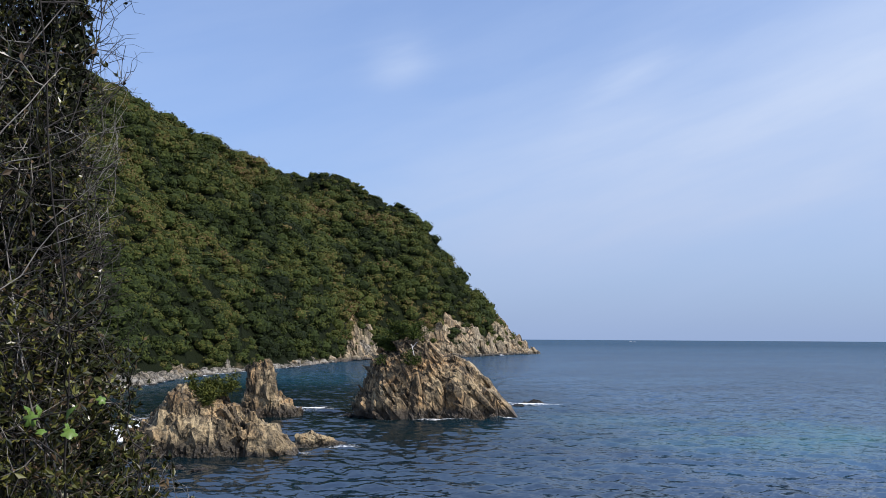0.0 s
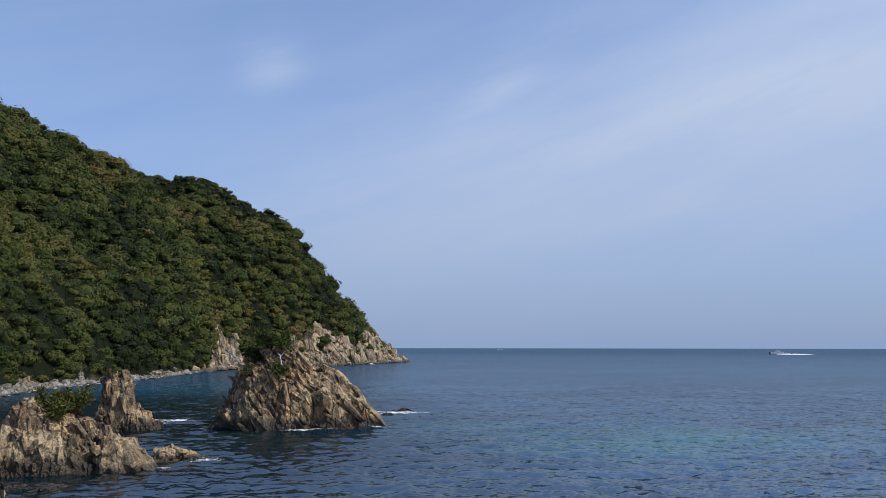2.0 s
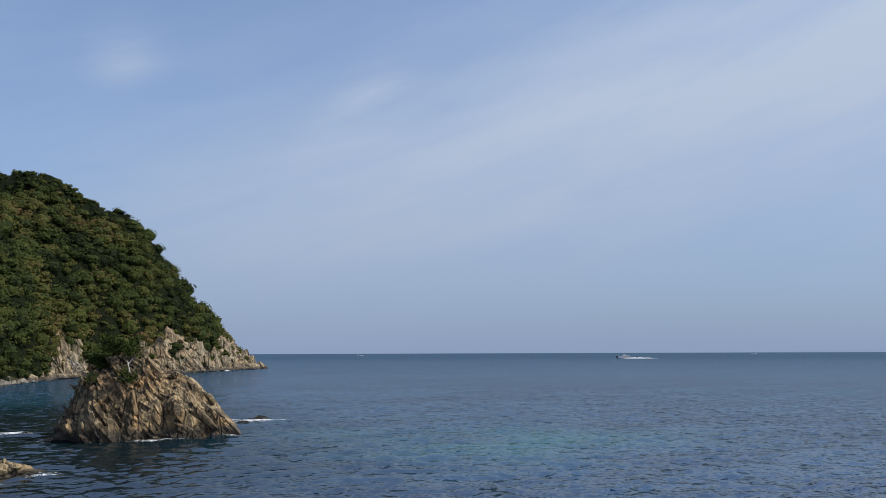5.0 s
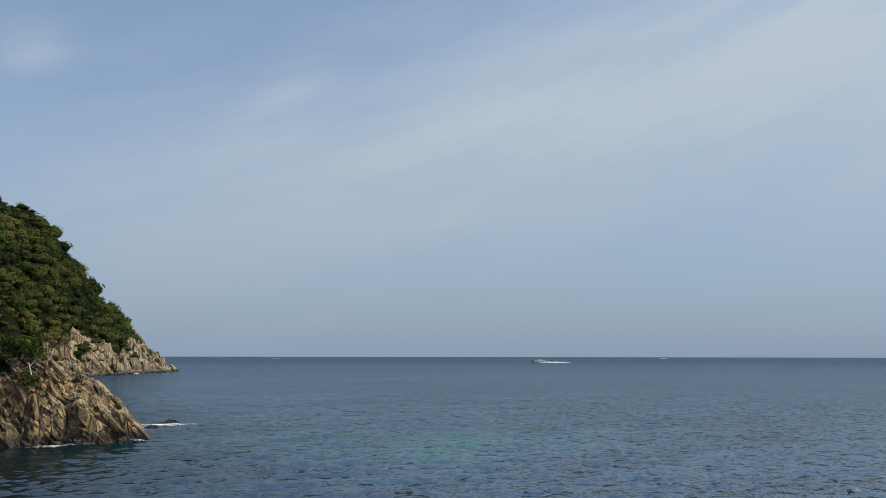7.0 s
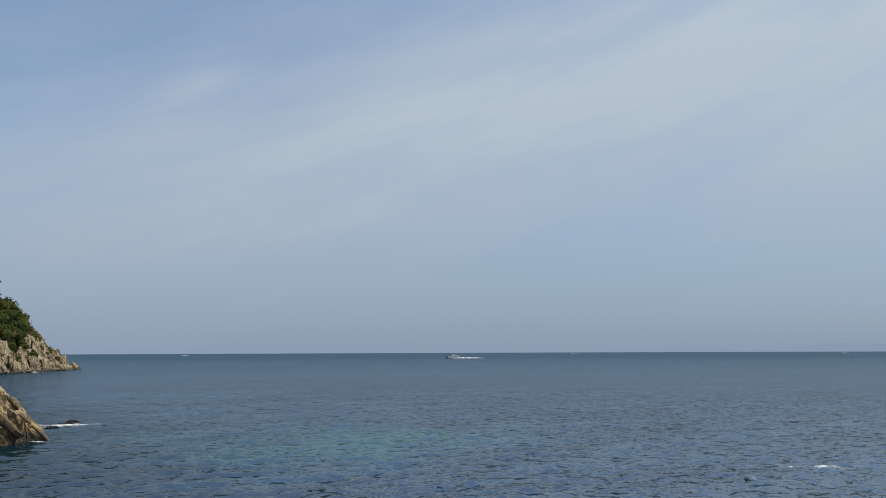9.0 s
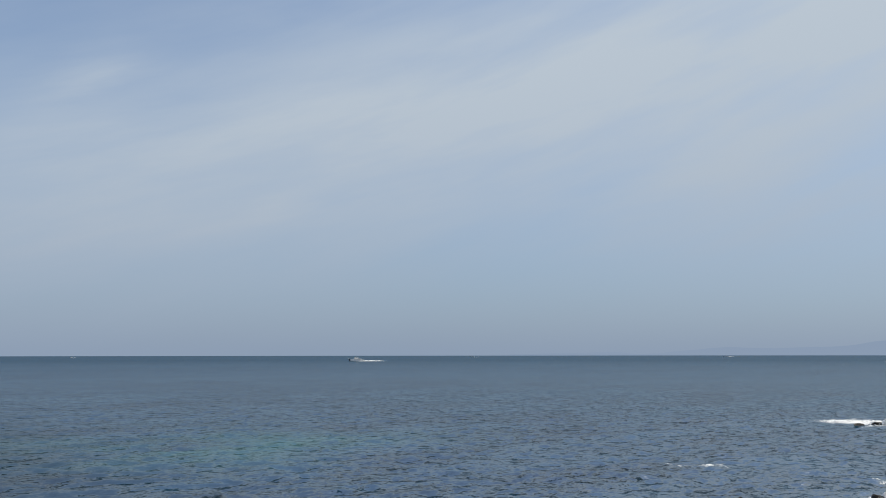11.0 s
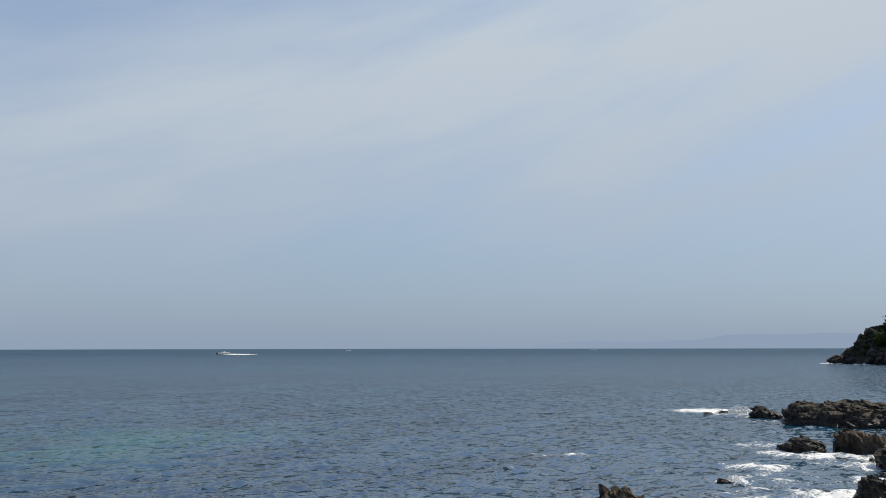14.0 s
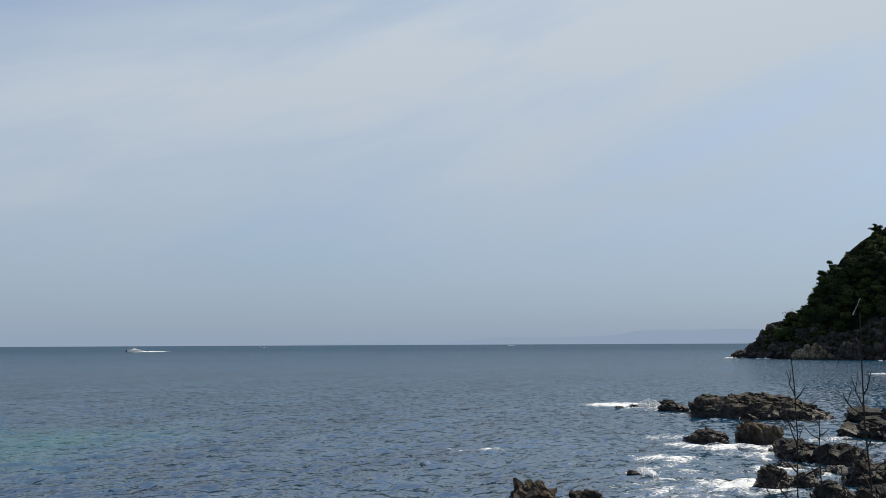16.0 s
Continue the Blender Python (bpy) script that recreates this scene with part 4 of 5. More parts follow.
thing("sea_rock", *crag(ridge_rock(
    [(-2.0, -0.8, 0.6, 0.6), (-1.7, 0.8, 1.0, 1.0), (-0.9, 1.1, 1.1, 1.1), (0.5, 0.75, 1.0, 1.0), (1.6, 0.4, 0.7, 0.7), (2.5, 0.1, 0.5, 0.5), (2.8, -0.8, 0.4, 0.4)],
    0.12, (0, 40, 0), ROCK_JOINTS, 19), [(22, (1.2, 0.7, 0.4)), (50, (0.6, 0.4, 0.25))], (0, 22, 0), 19), M_LOW, "low sloping tan rock awash at its end", "rock", group="rocks in the bay", m=facing(-10.36, 70.3))
thing("sea_pillar", *crag(ridge_rock(
    [(-2.7, -1.0, 0.8, 0.8), (-2.4, 0.8, 1.6, 1.4), (-1.9, 2.3, 1.7, 1.6), (-1.6, 4.1, 1.4, 1.4), (-1.25, 5.7, 1.3, 1.3), (-0.6, 6.0, 1.3, 1.3), (0.7, 5.9, 1.2, 1.3), (1.1, 5.4, 1.1, 1.2), (1.25, 3.7, 1.3, 1.3),
     (1.5, 2.5, 1.8, 1.6), (2.6, 1.7, 1.8, 1.6), (3.7, 0.9, 1.4, 1.4), (4.6, 0.2, 1.0, 1.0), (5.2, -1.0, 0.5, 0.5)], 0.2, (0, 12, 20), ROCK_JOINTS, 27, steep=0.5),
    [(24, (2.0, 1.0, 0.7)), (140, (1.0, 0.5, 0.36)), (240, (0.55, 0.3, 0.22))], (0, 82, 20), 27, sink=-0.3, worn=0.5), M_ISLE, "upright grey-brown sea pillar with a broad foot", "rock", m=facing(-14.12, 96.8))


def sea_boulder(az, r, size, seed, mat, label, n=0, sink=0.3, spin=0.0, group="", name="sea_rock", tilt=(8, 14, 20)):
    """A broken rock standing in the water; its size is what shows above the sea."""
    w, d, h = size
    core = boulder((w * 0.92, d * 0.92, h * 1.75), 9, seed, 14, (), (0, 0, 0), 0.04)
    big = max(0.35, 0.36 * w)
    V, F = crag(core, [(26, (big, big * 0.6, big * 0.36)), (90, (big * 0.5, big * 0.3, big * 0.2)), (120, (big * 0.26, big * 0.17, big * 0.12))],
                tilt, seed, -0.25 * h, wild=22.0, sink=-0.6, worn=0.6)
    V[:, 2] *= h / max(V[:, 2].max(), 0.1)
    return thing(name, V, F, mat, label, "rock", group=group, m=facing(az, r, 0.0, spin))


sea_boulder(4.47, 114.5, (2.8, 1.6, 0.7), 41, M_REEF, "black rock awash in white foam", group="rocks awash")
sea_boulder(3.45, 110.1, (1.9, 1.2, 0.4), 42, M_REEF, "black rock awash in white foam", group="rocks awash")
sea_boulder(-8.33, 95.4, (1.5, 1.0, 0.45), 43, M_REEF, "small black rock beside the islet", group="rocks awash")

sea_boulder(-19.7, 60.0, (1.7, 1.0, 0.28), 44, M_TAN, "low brown rock in the shallows", group="rocks awash")
sea_boulder(-17.9, 58.8, (1.2, 0.8, 0.16), 45, M_TAN, "low brown rock in the shallows", group="rocks awash")

sea_boulder(73.95, 456.0, (17.0, 9.0, 8.5), 56, M_CLIFF, "sloping slab of paler rock at the headland's foot", group="headland rocks", tilt=(0, 24, 0))
sea_boulder(76.3, 444.0, (14.0, 9.0, 9.0), 57, M_SHADECLIFF, "sloping slab at the headland's foot, coloured for shade", group="headland rocks", tilt=(0, 24, 0))
sea_boulder(69.9, 492.0, (11.0, 7.0, 4.6), 58, M_SHADECLIFF, "low rock off the headland's tip, coloured for shade", group="headland rocks")

# the far beach
sea_boulder(-16.65, 216.3, (3.0, 2.6, 5.0), 51, M_BEACH, "pale pointed rock on the boulder beach", group="beach rocks", tilt=(0, 75, 0))
sea_boulder(-19.60, 187.8, (4.4, 3.4, 3.0), 52, M_CLIFF, "rounded tan rock on the boulder beach", group="beach rocks")
sea_boulder(-12.59, 254.6, (8.5, 6.0, 3.2), 53, M_CLIFF, "broad tan rock at the water's edge", group="beach rocks")
sea_boulder(-7.41, 335.2, (9.0, 7.0, 8.0), 54, M_BEACH, "pale block of fallen cliff at the shore", group="beach rocks", tilt=(0, 60, 0))
sea_boulder(-8.48, 341.1, (5.0, 5.0, 13.0), 55, M_BEACH, "tall pale rock pinnacle above the shore", group="beach rocks", tilt=(0, 78, 0))


def build_beach(name, az0, az1, shore, count, sizes, seed, mat, label):
    rng = np.random.default_rng(seed)
    D, F0 = welded(*ball_dirs(3))
    Vs, Fs = [], []
    for i in range(count):
        az = rng.uniform(az0, az1)
        r = float(smooth_line(np.array([az]), shore)[0]) + rng.exponential(1.7) - 1.6
        s = sizes[0] + (sizes[1] - sizes[0]) * rng.random() ** 2.5
        nrm = rng.normal(size=(9, 3))
        nrm /= np.linalg.norm(nrm, axis=1, keepdims=True)
        dot = D @ nrm.T
        rad = np.minimum(np.where(dot > 0.05, rng.uniform(0.6, 1.0, 9) / np.maximum(dot, 0.05), 9).min(1), 1.2)
        V = D * rad[:, None] * s * rng.uniform(0.6, 1.3, 3) * (0.55, 0.55, 0.30)
        p = polar(az, np.array(r))
        up = max(0.0, (r - float(smooth_line(np.array([az]), shore)[0]))) * 0.22
        Vs.append(V + np.array((p[0], p[1], up + 0.08 * s)))
        Fs.append(F0 + i * len(D))
    thing(name, np.concatenate(Vs), np.concatenate(Fs), mat, label, "boulders", kind="stuff")


build_beach("beach_boulders", -29, -9.6, LEFT_SHORE, 1100, (0.7, 3.4), 61, M_BEACH, "pale grey boulders heaped along the far beach")
build_beach("cliff_boulders", -9.6, 4.5, LEFT_SHORE, 420, (1.0, 6.0), 62, M_CLIFF, "fallen tan and grey blocks under the cliff")

# the reef and the rocks of the near shore
thing("reef", *crag(ridge_rock(
    [(-7.5, -1.0, 0.6, 0.8), (-7.1, 1.3, 2.0, 2.0), (-6.0, 2.1, 3.0, 3.0), (-4.4, 2.0, 4.0, 3.5), (-2.6, 2.4, 4.4, 3.8), (-1.6, 2.0, 4.6, 4.0), (0.6, 2.5, 4.6, 4.0), (2.0, 2.2, 4.4, 4.0), (3.6, 2.4, 4.0, 3.5), (5.4, 1.5, 3.4, 3.2), (7.2, 0.9, 3.0, 2.6), (8.4, 0.4, 2.0, 2.0), (9.0, -1.0, 0.6, 0.6)],
    0.3, (0, 12, 30), ROCK_JOINTS, 33, steep=1.0), [(60, (2.6, 1.4, 0.8)), (220, (1.4, 0.8, 0.5)), (420, (0.75, 0.45, 0.34))], (6, 9, 25), 33, wild=14.0, worn=0.5), M_WORN, "long dark reef of layered broken rock", "rock", m=facing(70.48, 108.1))

SHORE = [  # bearing, distance, size above the sea, seed, label
    (65.35, 114.0, (4.3, 2.4, 1.5), 71, "dark pointed rock with surf breaking round it"),
    (62.96, 118.0, (1.8, 1.2, 0.5), 72, "small black rock awash in surf"),
    (61.95, 117.0, (1.4, 1.0, 0.35), 73, "small black rock awash in surf"),
    (67.63, 78.1, (3.7, 2.8, 1.45), 74, "rounded black rock in the surf"),
    (70.75, 79.1, (3.9, 3.0, 2.2), 75, "brown-topped rock in the surf"),
    (73.32, 70.3, (4.6, 3.4, 1.6), 76, "wide dark rock of the near shore"),
    (75.35, 69.3, (3.8, 3.4, 1.5), 77, "wide dark rock of the near shore"),
    (77.58, 105.2, (7.6, 4.0, 1.9), 78, "dark rock ledge behind the surf"),
    (77.48, 88.5, (7.4, 4.4, 1.9), 79, "dark rock ledge behind the surf"),
    (80.63, 86.5, (7.0, 5.0, 2.6), 80, "dark rock ledge behind the surf"),
    (62.96, 58.0, (1.5, 1.1, 0.45), 81, "small black rock awash in surf"),
    (68.65, 57.0, (1.0, 0.8, 0.25), 82, "small black rock awash in surf"),
    (71.59, 56.0, (2.6, 2.2, 1.5), 83, "black rock with white water running off"),
    (73.32, 56.5, (1.8, 1.8, 1.0), 84, "black rock of the near shore"),
    (76.77, 59.5, (3.8, 3.0, 1.6), 85, "dark weedy rock of the near shore"),
    (79.41, 58.0, (4.2, 3.6, 2.2), 86, "dark weedy rock of the near shore"),
    (75.05, 52.6, (2.6, 2.2, 1.2), 87, "dark weedy rock of the near shore"),
    (77.18, 50.6, (3.2, 2.4, 1.4), 88, "dark weedy rock of the near shore"),
    (56.16, 45.4, (3.2, 2.6, 1.75), 89, "tan-topped rock rising from the water"),
    (59.71, 45.2, (2.2, 2.0, 1.3), 90, "black rock rising from the water"),
    (72.41, 64.9, (1.5, 1.2, 0.5), 91, "small black rock awash in surf"),
    (71.69, 73.7, (1.4, 1.1, 0.4), 92, "small black rock awash in surf"),
    (74.03, 61.9, (1.3, 1.1, 0.5), 93, "small black rock awash in surf"),
    (75.15, 62.9, (1.8, 1.4, 0.7), 94, "small black rock awash in surf"),
]
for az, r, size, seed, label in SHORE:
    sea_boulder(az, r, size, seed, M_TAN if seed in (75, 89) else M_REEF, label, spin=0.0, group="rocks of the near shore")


# ---- plants ----
def tube(points, radii, sides=5):
    """A tapering tube along points."""
    P, n = np.asarray(points, float), len(points)
    T = np.gradient(P, axis=0)
    T /= np.linalg.norm(T, axis=1, keepdims=True) + 1e-9
    ref = np.where(np.abs(T[:, 2:3]) > 0.9, np.array((1.0, 0, 0)), np.array((0, 0, 1.0)))
    A = np.cross(T, ref)
    A /= np.linalg.norm(A, axis=1, keepdims=True) + 1e-9
    B = np.cross(T, A)
    a = np.linspace(0, 2 * np.pi, sides, endpoint=False)
    V = P[:, None] + (A[:, None] * np.cos(a)[:, None] + B[:, None] * np.sin(a)[:, None]) * np.asarray(radii, float)[:, None, None]
    return V.reshape(-1, 3), grid_faces(n, sides, True)


def wander(start, way, length, steps, rng, bend=0.25, lift=0.0):
    """A crooked line for a stem or a limb."""
    p, d, out = np.array(start, float), np.array(way, float), []
    d /= np.linalg.norm(d)
    for i in range(steps):
        out.append(p.copy())
        p = p + d * length / (steps - 1)
        d = d + rng.normal(size=3) * bend + np.array((0, 0, lift))
        d /= np.linalg.norm(d)
    return np.array(out)


def needles(centres, radii, count, length, rng):
    """Tufts of needles: thin slivers in all directions, more of them upwards."""
    T = len(centres)
    d = rng.normal(size=(T, count, 3))
    d[..., 2] = d[..., 2] * 0.7 + 0.35
    d /= np.linalg.norm(d, axis=-1, keepdims=True)
    base = centres[:, None] + d * radii[:, None, None] * rng.uniform(0.0, 0.9, (T, count, 1)) * np.array((1, 1, 0.6))
    w = d + rng.normal(size=d.shape) * 0.4
    w /= np.linalg.norm(w, axis=-1, keepdims=True)
    side = np.cross(w, rng.normal(size=d.shape))
    side /= np.linalg.norm(side, axis=-1, keepdims=True) + 1e-9
    L = length * rng.uniform(0.6, 1.3, (T, count, 1))
    q = np.stack([base, base + w * L * 0.5 + side * L * 0.16, base + w * L, base + w * L * 0.5 - side * L * 0.16], 2).reshape(-1, 3)
    return q, np.arange(len(q)).reshape(-1, 4)


def pine(m, height, spread, seed, label, lean=(0.1, 0.0), tufts=70, flat=0.35, needle=0.3, trunk=0.12, group="", leaves=M_PINE):
    """A wind-shaped pine: crooked trunk, spreading limbs, layered pads of needles."""
    rng = np.random.default_rng(seed)
    tree = holder("pine_tree", m, label, "tree", group)
    stem = wander((0, 0, -0.3), (lean[0], lean[1], 1), height * 0.8, 9, rng, 0.16, 0.05)
    part("trunk", *tube(stem, np.linspace(trunk, trunk * 0.35, 9), 7), M_BARK, tree)
    centres = []
    for i in range(11):
        a = i * 2.4 + rng.uniform(-0.4, 0.4)
        s = stem[int(3 + 5.9 * rng.random())]
        limb = wander(s, (math.cos(a), math.sin(a), 0.25), spread * rng.uniform(0.32, 0.55), 6, rng, 0.18, 0.03)
        part("limb", *tube(limb, np.linspace(trunk * 0.35, trunk * 0.1, 6), 5), M_BARK, tree)
        for k in range(max(3, tufts // 11)):
            c = limb[rng.integers(2, 6)] + rng.normal(size=3) * spread * 0.07 * np.array((1, 1, flat * 1.4))
            centres.append(c)
    centres = np.array(centres)
    part("crown", *needles(centres, np.full(len(centres), spread * 0.09), 46, needle, rng), leaves, tree)
    return tree


def shrub(m, size, seed, label, mat, count=500, leaf=0.12, name="shrub"):
    """A low mound of small leaves on short stems."""
    rng = np.random.default_rng(seed)
    bush = holder(name, m, label, "shrub")
    stems = [tube(wander((0, 0, -0.1), (rng.normal(), rng.normal(), 1.2), size[2] * 0.8, 5, rng, 0.2), np.linspace(0.02, 0.006, 5), 4) for _ in range(6)]
    part("stems", *joined(stems), M_BARK, bush)
    d = rng.normal(size=(count // 12, 3))
    d[:, 2] = np.abs(d[:, 2])
    d /= np.linalg.norm(d, axis=1, keepdims=True)
    c = d * rng.uniform(0.35, 1.0, (len(d), 1)) * np.array(size) / np.array((2, 2, 1))
    part("leaves", *needles(c, np.full(len(c), leaf * 1.6), 12, leaf * 1.6, rng), mat, bush)
    return bush


ISLE = facing(-2.59, 97.3)


def on_face(x, z):
    """The near face of the islet's main mass at a place across and a height."""
    V = np.array([v.co[:] for v in bpy.data.objects["main_mass"].data.vertices])
    near = V[(np.abs(V[:, 0] - x) < 0.5) & (np.abs(V[:, 2] - z) < 0.5)]
    return ISLE @ pose(x, near[:, 1].min() + 0.25, z)


pine(ISLE @ pose(-2.6, -1.4, 8.0), 2.6, 5.6, 5, "spreading dark pine on top of the islet", (-0.1, -0.1), 110, 0.30, 0.32, 0.14)
pine(ISLE @ pose(-4.8, -1.4, 7.2), 1.7, 2.9, 6, "low dark pine leaning over the islet's edge", (-0.3, -0.1), 90, 0.35, 0.3, 0.1)
shrub(on_face(-2.2, 6.0), (2.4, 1.4, 2.0), 7, "green tuft of shrubs on the islet", M_PINE, 900, 0.16)
shrub(on_face(-5.6, 6.0), (1.8, 1.4, 1.0), 8, "green tuft of shrubs on the islet", M_PINE, 500, 0.14)
_r = np.random.default_rng(12)
snag = holder("dead_branch", on_face(-1.9, 7.1), "bleached white dead branch below the pine", "branch")
part("stem", *tube(wander((0, 0, -0.2), (-0.35, 0, 1), 1.6, 7, _r, 0.28), np.linspace(0.09, 0.04, 7), 6), M_BLEACHED, snag)
part("fork", *tube(wander((-0.2, 0, 0.8), (0.7, 0, 0.8), 0.8, 6, _r, 0.25), np.linspace(0.06, 0.025, 6), 5), M_BLEACHED, snag)
pine(facing(-17.16, 68.1) @ pose(-1.0, -0.6, 3.9), 2.0, 4.2, 9, "bushy bright green pine on a sea rock", (0.7, 0.0), 130, 0.50, 0.30, 0.08, leaves=M_PINE_LIGHT)
shrub(facing(-14.12, 96.8) @ pose(-0.9, -0.3, 5.9), (1.4, 1.2, 0.6), 10, "dark tuft of grass on the sea stack", M_PINE, 300, 0.12)
def crest_tree(az):
    """The place of the highest tree that stands on a bearing."""
    d = np.degrees(np.arctan2(TREES_R[:, 0], TREES_R[:, 1]))
    near = TREES_R[np.abs(d - az) < 0.25]
    return near[np.argmax((near[:, 2] - 9.0) / np.hypot(near[:, 0], near[:, 1]))]


for az, h in ((77.9, 7.0), (74.7, 4.5), (74.0, 4.0), (75.6, 4.0)):
    p = crest_tree(az)
    pine(Matrix.Translation((p[0], p[1], p[2] - 1.0)), h, h * 0.9, int(az * 10), "ragged dark pine on the headland's edge", (-0.15, 0.0), 110, 0.4, 0.6, 0.16, "headland pines")


# ---- the bush beside the camera ----
BUSH_EDGE = [(-40, -12.19), (-16, -17.26), (-11, -19.09), (-9.5, -20.31), (-6, -22.04), (-2.4, -22.85), (3, -23.66), (6, -24.37), (13, -24.78), (17, -24.47), (22, -24.68), (40, -25.39)]
EYE = np.array((0.0, 0.0, 9.0))


def past_edge(P, slack=0.0):
    """How far points lie out of the bush, seen from where it is passed."""
    d = np.atleast_2d(P) - EYE
    az = np.degrees(np.arctan2(d[:, 0], d[:, 1]))
    el = np.degrees(np.arctan2(d[:, 2], np.hypot(d[:, 0], d[:, 1])))
    return az - smooth_line(np.clip(el, -39, 39), BUSH_EDGE) - slack


def leaf_blades(base, way, length, width, rng):
    """Folded oval leaves."""
    n = len(base)
    side = np.cross(way, rng.normal(size=(n, 3)))
    side /= np.linalg.norm(side, axis=1, keepdims=True) + 1e-9
    up = np.cross(side, way)
    L, W = length[:, None], width[:, None]
    tip = base + way * L + up * L * -0.08
    left = base + way * L * 0.5 + side * W * 0.5 + up * W * 0.12
    right = base + way * L * 0.5 - side * W * 0.5 + up * W * 0.12
    V = np.stack([base, left, tip, right], 1).reshape(-1, 3)
    return V, (np.arange(n) * 4)[:, None] + np.array([0, 3, 2, 1])


def build_bush():
    rng = np.random.default_rng(77)
    bush = holder("bush", Matrix.Identity(4), "tall tangled bush of dark leaves and bare twigs", "bush")
    at, way = [], []
    for i in range(78):
        az, d = rng.uniform(-38, -22.0), rng.uniform(2.7, 4.8)
        base = polar(az, np.array(d), 6.5)
        stem = wander(base, (rng.normal() * 0.12 - 0.05, rng.normal() * 0.12, 1), rng.uniform(3.0, 5.0), 20, rng, 0.10, 0.05)
        bad = np.nonzero(past_edge(stem, -0.4) > 0)[0]
        stop = bad[0] if len(bad) else len(stem)
        if stop < 4:
            continue
        stem = stem[:stop]
        branches, twigs = [], []
        branches.append(tube(stem, np.linspace(0.0055, 0.0020, len(stem)), 5))
        for s in stem[2:]:
            for _ in range(rng.integers(1, 3)):
                a = rng.uniform(0, 6.28)
                limb = wander(s, (math.cos(a), math.sin(a), rng.uniform(0.1, 1.1)), rng.uniform(0.30, 0.80), 11, rng, 0.26, 0.03 if s[2] < 9.3 else 0.12)
                out = np.nonzero(past_edge(limb, 0.2 + 0.6 * rng.random()) > 0)[0]
                limb = limb[:out[0]] if len(out) else limb
                if len(limb) < 3:
                    continue
                branches.append(tube(limb, np.linspace(0.0026, 0.0011, len(limb)), 4))
                for p in limb[1:]:
                    if rng.random() < 0.45:
                        continue
                    b = rng.normal(size=3) + (0, 0, 0.35)
                    twig = wander(p, b, rng.uniform(0.08, 0.24), 5, rng, 0.34, 0.06)
                    if past_edge(twig[-1], 0.9 if twig[0][2] < 9.5 else 1.7)[0] > 0:
                        continue
                    twigs.append(tube(twig, np.linspace(0.0014, 0.0006, 5), 3))
                    low = twig[0][2] < 8.9
                    if past_edge(twig[-1], 0.0 if low else -1.6)[0] > 0 and rng.random() < (0.7 if low else 0.97):
                        continue
                    for q in range(rng.integers(12, 20) if low else rng.integers(9, 15)):
                        k = rng.integers(1, 5)
                        at.append(twig[k])
                        way.append(twig[k] - twig[k - 1])
        wood = M_PALE_TWIG if i % 5 == 2 else M_TWIG
        branch = part("branch", *joined(branches), wood, bush, smooth=True)
        if twigs:
            tagged(part("spray", *joined(twigs), wood, branch, "spray of thin grey twigs"), kind="stuff")
    at, way = np.array(at), np.array(way)
    way = way / np.linalg.norm(way, axis=1, keepdims=True) + rng.normal(size=way.shape) * 0.6
    way /= np.linalg.norm(way, axis=1, keepdims=True)
    low = np.clip((9.4 - at[:, 2]) / 1.4, 0, 1)
    L = rng.uniform(0.018, 0.031, len(at)) * (1 + 0.45 * low)
    W = L * rng.uniform(0.34, 0.52, len(at))
    dead = rng.random(len(at)) < 0.13
    # leaves deep inside, behind the twigs, coloured near-black to stand in for shade
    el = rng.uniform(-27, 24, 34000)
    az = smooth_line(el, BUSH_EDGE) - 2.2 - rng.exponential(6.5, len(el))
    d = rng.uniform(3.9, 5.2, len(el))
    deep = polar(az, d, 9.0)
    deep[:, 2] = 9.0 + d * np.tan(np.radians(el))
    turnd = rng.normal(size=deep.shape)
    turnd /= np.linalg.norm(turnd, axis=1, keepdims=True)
    part("inner_foliage", *leaf_blades(deep, turnd, rng.uniform(0.035, 0.065, len(el)), rng.uniform(0.018, 0.034, len(el)), rng), M_INNER_SHADE, bush, "dark leaves deep inside the bush")
    part("foliage", *leaf_blades(at[~dead], way[~dead], L[~dead], W[~dead], rng), M_BUSH, bush)
    part("withered_foliage", *leaf_blades(at[dead], way[dead], L[dead], W[dead] * 1.1, rng), M_DEAD, bush, "curled brown withered leaves")


build_bush()


def lobed_leaf(size):
    """A flat leaf with five lobes, gently cupped."""
    n = 30
    a = np.linspace(0, 2 * np.pi, n, endpoint=False)
    r = size * (0.62 + 0.30 * np.abs(np.cos(2.5 * a)) ** 1.4) * (1 - 0.35 * np.exp(-((a - np.pi) / 0.4) ** 2))
    rim = np.stack([np.cos(a) * r, np.sin(a) * r, -0.18 * r * r / size + 0.03 * size * np.cos(5 * a)], -1)
    V = np.concatenate([rim, [[0, 0, 0.01]]])
    F = np.array([[i, (i + 1) % n, (i + 2) % n, n] for i in range(0, n, 2)])
    return V, F


VINE_AZ, VINE_EL = -28.4, -4.7


